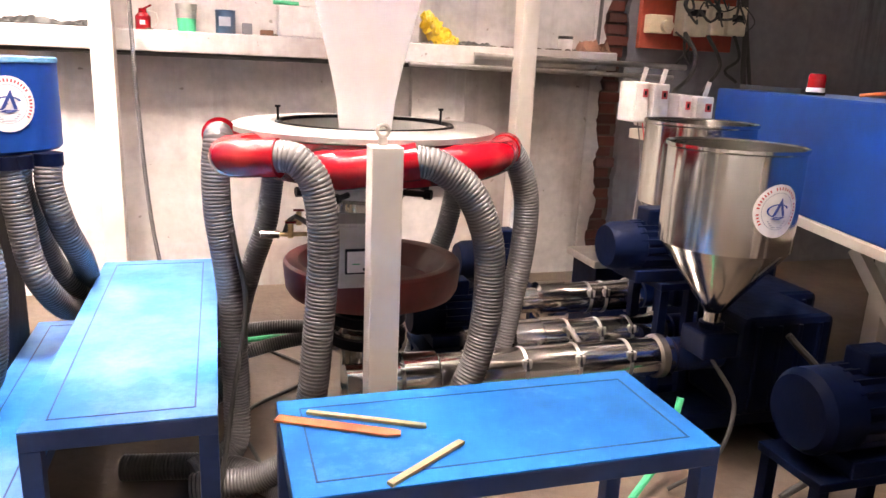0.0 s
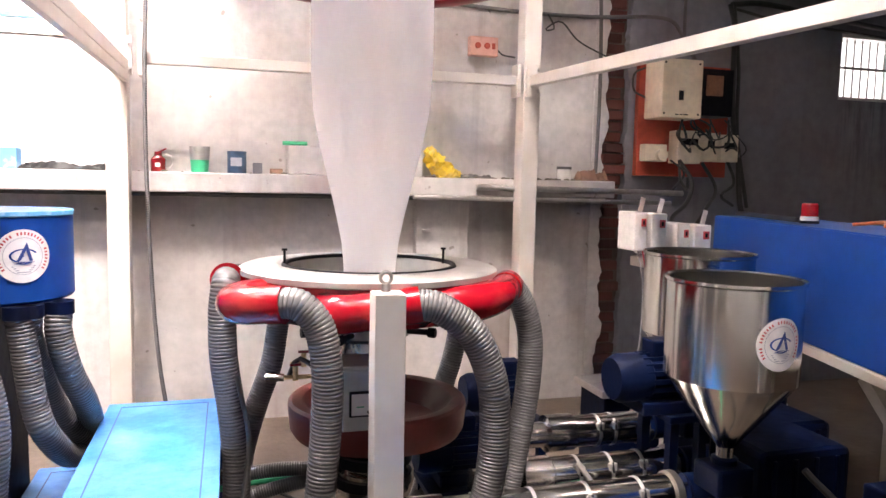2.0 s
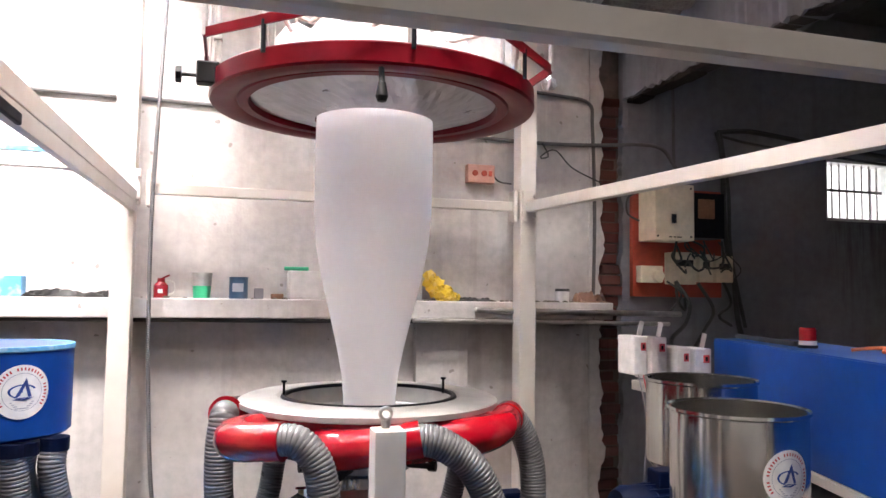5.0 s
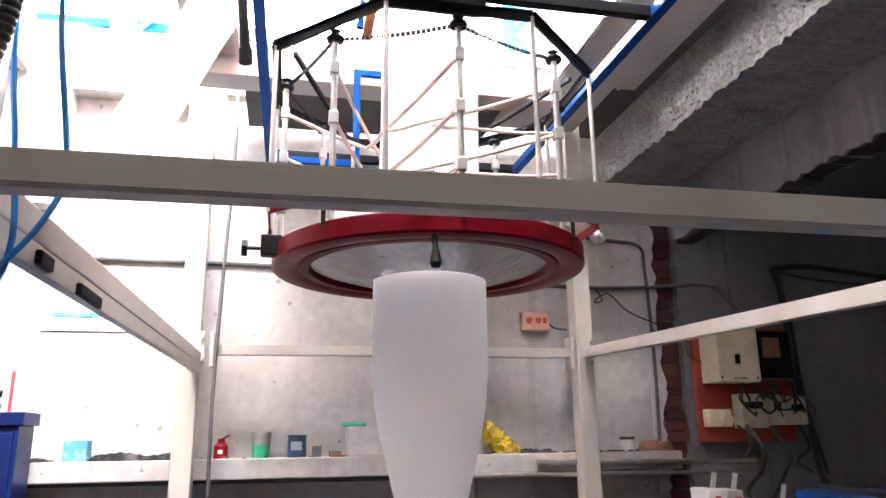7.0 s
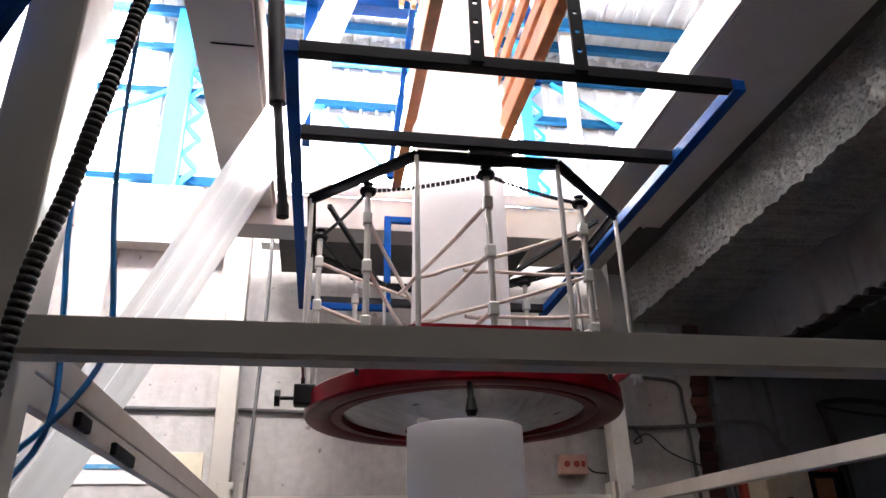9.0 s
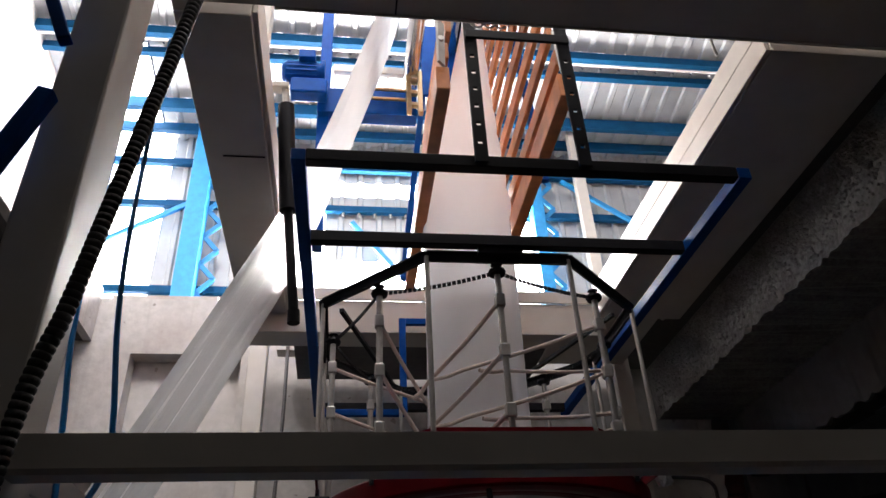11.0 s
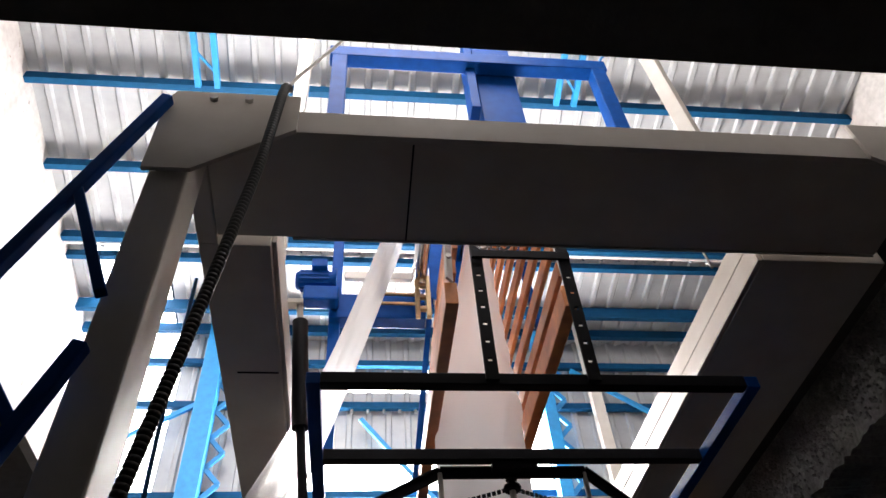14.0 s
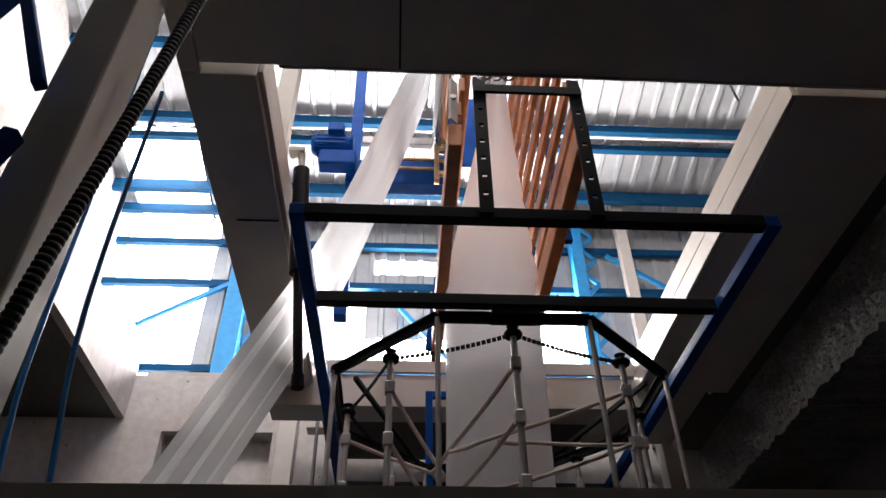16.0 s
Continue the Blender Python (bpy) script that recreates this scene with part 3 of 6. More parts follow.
HALL = thing("hall_wall", (0.5, 7.2, 4), "sheet-clad upper wall with blue girts and bright openings", "wall", kind="structure")
YW = 7.2
for x0, x1, z0, z1 in ((-2.0, -1.0, 3.6, 7.9), (-1.0, -0.2, 6.9, 7.9), (-0.2, 0.9, 6.2, 7.1), (-0.2, 0.9, 7.3, 7.9), (0.9, 2.2, 6.8, 7.9), (2.2, 5.2, 3.6, 7.9)):
    part("wall_sheet", corrugated(x0, x1 - 0.001, lambda x, s, h, a=z0, b=z1: (x, YW - h, a + (b - a) * s)), M["sheet"], HALL, smooth=False)
for z in (5.75, 6.85, 7.45):
    part("girt", box(-3.4, 5.2, YW - 0.12, YW - 0.05, z - 0.04, z + 0.04, 0.004), M["purlin_blue"], HALL)
    for k in range(12):
        x = 0.05 + k * 0.09
        if z == 6.85:
            part("bolt", rod((x * 2 - 0.1, YW - 0.1, z - 0.1), (x * 2 - 0.1, YW - 0.1, z - 0.06), 0.018, 8), M["dull_steel"], HALL)
for x0, x1 in ((-1.68, -1.47), (2.16, 2.3)):
    part("column", box(x0, x1, YW - 0.35, YW - 0.18, 3.6, 7.8, 0.006), M["steel_blue"], HALL, "sky-blue lattice column")
    for k in range(9):
        z = 4.6 + k * 0.35
        part("lacing", bar((x1, YW - 0.2, z), (x1 + 0.16, YW - 0.2, z + 0.17), 0.03, 0.05), M["steel_blue"], HALL)
        part("lacing", bar((x1 + 0.16, YW - 0.2, z + 0.17), (x1, YW - 0.2, z + 0.35), 0.03, 0.05), M["steel_blue"], HALL)
part("diagonal", bar((-1.5, YW - 0.2, 6.9), (-2.6, YW - 0.2, 6.2), 0.04, 0.05), M["steel_blue"], HALL)
part("diagonal", bar((2.6, YW - 0.2, 7.3), (3.6, YW - 0.2, 6.6), 0.04, 0.05), M["steel_blue"], HALL)
part("diagonal", bar((0.1, YW - 0.2, 6.6), (0.9, YW - 0.2, 5.6), 0.04, 0.05), M["steel_blue"], HALL)
part("door_post", box(2.68, 2.8, YW - 0.5, YW - 0.4, 3.6, 7.9), M["cream"], HALL)
solid("backdrop", box(-6, 8, 9.0, 9.05, 2.0, 9.5), M["skylight"], "overexposed sky behind the upper wall", kind="structure", smooth=False)
wall_piece("wall_gable_west", -3.45, -3.15, -2.8, 7.4, 4.06, 9.6, "plaster", "white plastered gable wall of the upper hall")
wall_piece("wall_gable_east", 5.2, 5.45, -2.8, 7.4, 4.35, 9.6, "plaster", "white plastered gable wall of the upper hall")
wall_piece("wall_upper_front", -3.4, 5.2, -3.05, -2.8, 4.06, 9.6, "plaster", "white plastered front wall of the upper hall")
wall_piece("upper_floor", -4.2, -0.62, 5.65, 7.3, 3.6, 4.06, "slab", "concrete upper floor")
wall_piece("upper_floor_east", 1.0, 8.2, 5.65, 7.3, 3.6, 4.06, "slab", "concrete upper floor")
# raised end of the back wall with a niche
bm = box(-1.72, -0.93, 5.42, 5.64, 4.7, 4.74)
solid("wall_cap", bm, M["plaster"], "broken top edge of the whitewashed wall", kind="structure", smooth=False)


# ---- the tower frame ----
TOWER = thing("tower_frame", (0.8, 3.2, 0), "cream-painted steel tower frame with bolted beams and a plate platform", "frame")
XL, XR, YF, YB = -0.49, 2.09, 1.49, 5.08
for x, y, top, w in ((XL - 0.015, YF, 4.02, 0.055), (XR, YF, 4.02, 0.07), (XL - 0.045, YB, 4.3, 0.062), (XR, YB, 4.3, 0.06)):
    p = part("post", box(x - w, x + w, y - 0.07, y + 0.07, 0, top, 0.006), M["cream"], TOWER)
    part("base_plate", box(x - 0.12, x + 0.12, y - 0.12, y + 0.12, 0, 0.014, 0.002), M["cream"], p)
part("cross_beam", box(XL + 0.07, XR - 0.07, YB - 0.03, YB + 0.03, 2.328, 2.392, 0.004), M["cream"], TOWER)
# the front beam is a folded channel with a sloping lower edge
bm = bmesh.new()
fold = [(1.42, 2.262), (1.42, 2.206), (1.428, 2.198), (1.474, 2.198), (1.48, 2.204), (1.48, 2.258), (1.476, 2.262)]
ends = [[bm.verts.new((x, y, z)) for y, z in fold] for x in (XL + 0.04, XR - 0.07)]
bm.faces.new(ends[0]), bm.faces.new(ends[1][::-1])
for k in range(7):
    bm.faces.new((ends[0][k], ends[1][k], ends[1][(k + 1) % 7], ends[0][(k + 1) % 7]))
part("cross_beam", bm, M["cream"], TOWER, smooth=False)
for x, za, zb in ((XL, 2.245, 2.3), (XR, 2.245, 2.355)):
    sb = part("side_beam", bar((x, YF + 0.07, za), (x, YB - 0.07, zb), 0.06, 0.07, 0.004), M["cream"], TOWER)
    part("bracket", box(x - 0.05, x + 0.05, YB - 0.09, YB - 0.07, 2.25, 2.47, 0.003), M["cream"], sb)
    for z in (2.29, 2.43):
        part("bolt", rod((x + 0.035, YB - 0.12, z), (x + 0.035, YB - 0.09, z), 0.011, 6), M["dull_steel"], sb)
for x in (XR - 0.09, XL + 0.09):
    part("bracket", box(x - 0.012, x + 0.012, YB - 0.06, YB + 0.06, 2.25, 2.47, 0.003), M["cream"], TOWER)
# platform of folded plates
PB, PT = 3.85, 3.945
part("platform_plate", box(XL + 0.042, XR - 0.07, 1.43, 1.855, PB, PT, 0.004), M["cream"], TOWER, "wide cream steel plate beam")
part("platform_plate", box(XL - 0.03, XL + 0.038, 1.565, 1.896, PB, PT, 0.004), M["cream"], TOWER)
part("platform_plate", box(XL - 0.03, -0.27, 1.9, 4.0, PB, PT, 0.004), M["cream"], TOWER)
part("platform_plate", box(1.585, XR, 1.9, 4.0, PB, PT, 0.004), M["cream"], TOWER)
part("platform_plate", box(XL, 1.62, 4.01, 4.2, 3.74, 3.94, 0.004), M["cream"], TOWER)
part("platform_plate", box(XL + 0.08, XR - 0.08, 5.02, 5.14, 4.1, 4.3, 0.004), M["cream"], TOWER)
part("deck", box(-0.27, 1.45, 4.2, 5.3, 4.0, 4.05), M["slab"], TOWER, "concrete deck strip")
# plate added to block skylight from the right of the back wall
part("deck", box(1.46, 2.09, 4.21, 5.0, 4.0, 4.05), M["cream"], TOWER, "cream steel deck plate added to dim the wall behind")
part("lip", box(1.563, 1.582, 1.9, 4.0, PB, 3.948, 0.003), M["cream"], TOWER)
part("lip", box(1.567, 1.582, 1.9, 4.0, 3.957, 4.06, 0.003), M["cream"], TOWER)
part("seam", box(1.572, 1.58, 1.9, 4.0, 3.9485, 3.9565), M["black"], TOWER)
# unseen strips added to keep skylight off the beam's gravel face
part("toe_plate", box(2.07, 2.088, 1.43, 5.0, 4.054, 4.138, 0.002), M["cream"], TOWER)
part("toe_plate", box(2.07, 2.088, 1.43, 4.2, PT + 0.002, 4.05, 0.002), M["cream"], TOWER)
part("lip", box(-0.268, -0.25, 1.9, 4.0, PB + 0.02, PT + 0.1, 0.003), M["cream"], TOWER)
for y0, y1 in ((1.41, 1.429), (1.856, 1.865)):
    part("lip", box(XL + 0.3, XR - 0.075, y0, y1, PB - 0.004, PT + 0.02, 0.002), M["cream"], TOWER)
for x in (0.205,):
    part("seam", box(x, x + 0.006, 1.44, 1.85, PB - 0.004, PB - 0.001), M["black"], TOWER)
part("lip", box(XL + 0.25, XR - 0.5, 3.99, 4.008, 3.944, 4.02, 0.002), M["cream"], TOWER)
part("seam", box(-0.45, -0.28, 2.62, 2.628, PB - 0.004, PB - 0.001), M["black"], TOWER)
for x, s in ((XL, 1), (XR, -1)):
    bm = bmesh.new()
    pts = [(x - s * 0.085, 3.62), (x + s * 0.05, 3.62), (x + s * 0.33, 3.84), (x + s * 0.33, 4.03), (x - s * 0.06, 4.03), (x - s * 0.085, 3.98)]
    a = [bm.verts.new((u, 1.395, w)) for u, w in pts]
    b = [bm.verts.new((u, 1.409, w)) for u, w in pts]
    bm.faces.new(a), bm.faces.new(b[::-1])
    for k in range(6):
        bm.faces.new((a[k], a[(k + 1) % 6], b[(k + 1) % 6], b[k]))
    g = part("gusset", bm, M["cream"], TOWER, smooth=False)
    for u in (0.06, 0.17):
        part("bolt", rod((x + s * u, 1.38, 3.985), (x + s * u, 1.395, 3.985), 0.014, 6), M["dull_steel"], g)

# slotted cable tray clips on the left beam
part("flange", bar((XL + 0.015, YF + 0.07, 2.18), (XL + 0.015, YB - 0.09, 2.235), 0.028, 0.056, 0.002), M["cream"], TOWER, "lower flange of the side beam")
for y0, y1, z in ((2.16, 2.38, 2.18), (1.84, 1.93, 2.185)):
    solid("clip", box(XL + 0.03, XL + 0.045, y0, y1, z - 0.02, z + 0.012, 0.004), M["black"], "black plastic clip on the cream side beam", "clip")

# ---- the blown film ----
BX, BY = 0.632, 3.15


def film_tube():
    prof = [(0.1, 1.27), (0.103, 1.33), (0.112, 1.42), (0.132, 1.52), (0.165, 1.66), (0.2, 1.8), (0.224, 1.93), (0.233, 2.06), (0.235, 2.2), (0.234, 2.4), (0.228, 2.6), (0.218, 2.8), (0.214, 3.0), (0.215, 3.3), (0.215, 3.9)]
    bm = bmesh.new()
    seg, rings = 56, []
    fine = []
    for (r0, z0), (r1, z1) in zip(prof, prof[1:]):
        for k in range(4):
            fine.append((r0 + (r1 - r0) * k / 4, z0 + (z1 - z0) * k / 4))
    # between the boards the tube is pressed flat towards the nip
    for k in range(58):
        fine.append((0.215, 3.9 + 0.03 * k))
    for r, z in fine:
        flat = max(0.0, min(1.0, (z - 3.95) / 1.65))
        rx, ry = r * (1 - 0.96 * flat), r * (1 + 0.5 * flat)
        cx = BX + 0.014 * min(1.0, max(0.0, z - 2.6)) + 0.12 * flat
        # the film bulges between the slats of the board that it leans on
        bulge = 0.02 * (1 - flat) * abs(math.sin(math.pi * (z - 3.93) / 0.165)) if z > 3.93 else 0.0
        ring = []
        for k in range(seg):
            a = 2 * math.pi * k / seg
            w = 1 + 0.004 * math.sin(3 * a + z * 4) + 0.003 * math.sin(5 * a - z * 7)
            ring.append(bm.verts.new((cx + rx * w * math.cos(a) + bulge * max(0.0, math.cos(a)), BY + ry * w * math.sin(a), z)))
        rings.append(ring)
    for a, b in zip(rings, rings[1:]):
        for k in range(seg):
            bm.faces.new((a[k], a[(k + 1) % seg], b[(k + 1) % seg], b[k]))
    return solid("film_bubble", bm, M["film"], "milky white blown plastic film tube rising from the die", "plastic film", at=(BX, BY, 1.27))


BUBBLE = film_tube()

# ---- air ring ----
RING = thing("air_ring", (BX, BY, 1.15), "red air ring with grey top plate above the die", "air ring")
part("top_plate", lathe([(0.345, 1.318), (0.345, 1.335), (0.36, 1.342), (0.485, 1.336), (0.503, 1.328), (0.503, 1.31), (0.48, 1.304), (0.36, 1.304)], (BX, BY, 0), 72, closed=True), M["ring_grey"], RING, "grey cast top plate")
part("inner_rim", lathe([(0.326, 1.31), (0.326, 1.344), (0.34, 1.344), (0.344, 1.336), (0.344, 1.31)], (BX, BY, 0), 64, closed=True), M["black"], RING)
part("inner_cone", lathe([(0.326, 1.33), (0.31, 1.27), (0.22, 1.22), (0.15, 1.2), (0.12, 1.24), (0.108, 1.26)], (BX, BY, 0), 64), M["ring_grey"], RING)
part("body", lathe([(0.345, 1.302), (0.47, 1.302), (0.475, 1.27), (0.46, 1.19), (0.4, 1.15), (0.2, 1.15), (0.2, 1.165), (0.345, 1.165)], (BX, BY, 0), 64, closed=True), M["red"], RING)
for x in (0.3, 0.935):
    pin = part("pin", rod((x, BY, 1.335), (x, BY, 1.4), 0.005, 10), M["black"], RING)
    part("pin_head", rod((x, BY, 1.392), (x, BY, 1.4), 0.011, 10), M["black"], pin)
# tangential inlet pipes
PIPES = [[(0.22, 2.92, 1.25), (0.12, 2.8, 1.255), (0.14, 2.69, 1.262), (0.235, 2.635, 1.27)], [(0.4, 2.8, 1.22), (0.44, 2.68, 1.225), (0.55, 2.63, 1.24), (0.67, 2.6, 1.262)], [(0.78, 2.72, 1.235), (0.93, 2.72, 1.245), (1.05, 2.8, 1.255), (1.13, 2.93, 1.265)], [(0.24, 3.34, 1.25), (0.14, 3.29, 1.26), (0.09, 3.19, 1.275), (0.088, 3.1, 1.29)], [(1.05, 3.35, 1.25), (1.14, 3.46, 1.25), (1.15, 3.55, 1.2), (1.15, 3.59, 1.1)], [(0.5, 3.6, 1.25), (0.4, 3.66, 1.23), (0.33, 3.64, 1.15), (0.315, 3.62, 1.08)]]
for pts in PIPES:
    q, _ = spline(pts, 16)
    r = [0.072 - 0.014 * i / 16 for i in range(17)]
    pipe = part("inlet_pipe", sweep(q, r, 20), M["red"], RING)
    d = (q[-1] - q[-2]).normalized()
    part("inlet_collar", rod(q[-1] - d * 0.02, q[-1] + d * 0.03, 0.062, 24), M["red"], pipe)

HOSES = [
    ([(0.225, 2.64, 1.27), (0.26, 2.62, 1.278), (0.313, 2.6, 1.268), (0.368, 2.59, 1.2), (0.393, 2.59, 1.059), (0.392, 2.6, 0.871), (0.377, 2.6, 0.676), (0.36, 2.61, 0.474), (0.33, 2.66, 0.25), (0.2, 2.75, 0.1), (-0.05, 2.78, 0.07)], 0.052),
    ([(0.655, 2.6, 1.262), (0.7, 2.585, 1.266), (0.771, 2.57, 1.248), (0.872, 2.56, 1.165), (0.942, 2.565, 1.011), (0.962, 2.575, 0.85), (0.952, 2.58, 0.664), (0.909, 2.585, 0.496), (0.82, 2.6, 0.28), (0.68, 2.62, 0.12), (0.45, 2.66, 0.07)], 0.054),
    ([(1.12, 2.92, 1.265), (1.165, 2.97, 1.26), (1.225, 2.99, 1.18), (1.266, 3.0, 1.042), (1.262, 3.0, 0.853), (1.229, 3.0, 0.636), (1.181, 2.99, 0.42), (1.08, 2.98, 0.2), (0.9, 3.0, 0.08)], 0.052),
    ([(0.088, 3.11, 1.29), (0.082, 3.06, 1.28), (0.07, 3.045, 1.173), (0.074, 3.045, 1.007), (0.097, 3.05, 0.835), (0.115, 3.05, 0.64), (0.118, 3.05, 0.45), (0.12, 3.05, 0.25), (0.1, 2.98, 0.1), (-0.05, 2.9, 0.06)], 0.052),
    ([(0.315, 3.62, 1.09), (0.3, 3.62, 0.98), (0.274, 3.6, 0.836), (0.21, 3.6, 0.65), (0.155, 3.6, 0.45), (0.12, 3.6, 0.25), (0.05, 3.55, 0.08), (-0.1, 3.45, 0.06)], 0.05),
    ([(1.15, 3.6, 1.11), (1.152, 3.6, 0.98), (1.121, 3.6, 0.816), (1.084, 3.6, 0.691), (1.03, 3.58, 0.45), (0.95, 3.5, 0.2), (0.85, 3.45, 0.07)], 0.05),
]
# the two rear hoses take the darker copy that holds their shade
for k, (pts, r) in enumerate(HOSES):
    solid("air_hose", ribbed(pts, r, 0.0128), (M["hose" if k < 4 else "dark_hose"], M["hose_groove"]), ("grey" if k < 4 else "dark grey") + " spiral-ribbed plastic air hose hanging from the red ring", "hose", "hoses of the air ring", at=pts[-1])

for pts in ([(-0.05, 3.42, 0.4), (0.12, 3.34, 0.44), (0.28, 3.3, 0.465), (0.42, 3.28, 0.466), (0.56, 3.25, 0.46)], [(-0.05, 3.3, 0.3), (0.1, 3.28, 0.35), (0.25, 3.28, 0.39), (0.42, 3.27, 0.42), (0.56, 3.25, 0.42)]):
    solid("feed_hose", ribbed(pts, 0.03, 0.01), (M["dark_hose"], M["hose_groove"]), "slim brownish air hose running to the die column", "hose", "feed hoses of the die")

# ---- front support post with eye bolt ----
SUP = thing("support_post", (0.585, 2.44, 0), "white square steel post with an eye bolt on top", "post")
part("shaft", box(0.506, 0.6, 2.385, 2.475, 0, 1.335, 0.004), M["cream"], SUP)
eye = part("eye_bolt", rod((0.548, 2.44, 1.335), (0.548, 2.44, 1.36), 0.014, 14), M["dull_steel"], SUP)
part("eye_ring", lathe([(0.017 + 0.006 * math.cos(a), 0.006 * math.sin(a)) for a in [k * math.pi / 4 for k in range(8)]], (0.548, 2.44, 1.378), 20, axis="Y", closed=True), M["dull_steel"], eye)

# ---- die head ----
DIE = thing("die_head", (BX, BY, 0), "steel film die with maroon tray and heater box", "die")
part("neck", lathe([(0, 1.24), (0.095, 1.24), (0.1, 1.2), (0.1, 1.05), (0.13, 1.04), (0.13, 0.95), (0.08, 0.94), (0.08, 0.8), (0, 0.8)], (BX, BY, 0), 36), M["steel"], DIE)
part("clamp_ring", lathe([(0.1, 1.06), (0.165, 1.06), (0.165, 1.1), (0.1, 1.1)], (BX, BY, 0), 36, closed=True), M["dull_steel"], DIE)
for a in range(8):
    c, s = math.cos(a * math.pi / 4 + 0.2), math.sin(a * math.pi / 4 + 0.2)
    bolt = part("adjusting_bolt", rod((BX + c * 0.16, BY + s * 0.16, 1.08), (BX + c * 0.26, BY + s * 0.26, 1.08), 0.012, 8), M["black"], DIE)
    part("bolt_head", rod((BX + c * 0.25, BY + s * 0.25, 1.08), (BX + c * 0.28, BY + s * 0.28, 1.08), 0.02, 6), M["black"], bolt)
part("tray", lathe([(0.14, 0.7), (0.24, 0.71), (0.285, 0.775), (0.3, 0.795), (0.32, 0.802), (0.345, 0.8), (0.356, 0.79), (0.358, 0.775), (0.35, 0.69), (0.335, 0.665), (0.3, 0.658), (0.1, 0.658), (0.1, 0.7)], (0.67, BY, 0), 56, closed=True), M["maroon"], DIE, "maroon cast tray")
part("column", lathe([(0, 0.68), (0.14, 0.68), (0.14, 0.6), (0.12, 0.59), (0.12, 0.52), (0.15, 0.51), (0.15, 0.42), (0.11, 0.41), (0.11, 0.12), (0.2, 0.1), (0.2, 0), (0, 0)], (BX + 0.02, BY, 0), 32), M["steel"], DIE)
for z in (0.47, 0.56):
    part("heater_band", lathe([(0.14, z - 0.02), (0.162, z - 0.02), (0.162, z + 0.02), (0.14, z + 0.02)], (BX + 0.02, BY, 0), 32, closed=True), M["black"], DIE)
hb = part("heater_box", box(0.465, 0.63, 2.74, 2.9, 0.8, 1.02, 0.006), M["ring_grey"], DIE, "grey sheet-metal control box")
part("box_roof", box(0.455, 0.64, 2.73, 2.91, 1.02, 1.034, 0.004), M["ring_grey"], hb)
g = part("gauge", box(0.488, 0.574, 2.728, 2.74, 0.854, 0.944, 0.003), M["black"], hb, "black-framed square gauge")
part("dial", box(0.495, 0.567, 2.724, 2.728, 0.862, 0.936), M["white_plastic"], g)
part("dial_marks", join_text_bars(bmesh.new(), 0.525, 0.892, [[0.026]], 0.004, 0, 2.7235, 0.01), M["green"], g)
part("dial_knob", rod((0.553, 2.719, 0.873), (0.553, 2.724, 0.873), 0.005, 10), M["black"], g)
for dy, z, l in ((2.9, 0.962, 0.2), (3.0, 0.985, 0.14)):
    v = part("air_pipe", rod((0.47, dy, z), (0.45 - l, dy, z), 0.008, 10), M["brass"], DIE, "brass air valve and fitting")
    part("fitting", rod((0.45 - l * 0.65, dy, z - 0.012), (0.45 - l * 0.65, dy, z + 0.04), 0.01, 10), M["brass"], v)
    part("handle", box(0.45 - l * 0.65 - 0.02, 0.45 - l * 0.65 + 0.02, dy - 0.006, dy + 0.006, z + 0.04, z + 0.048, 0.002), M["iris_red"], v)
part("union", rod((0.28, 2.9, 0.962), (0.215, 2.9, 0.966), 0.014, 12), M["steel"], DIE)

# ---- extruders ----


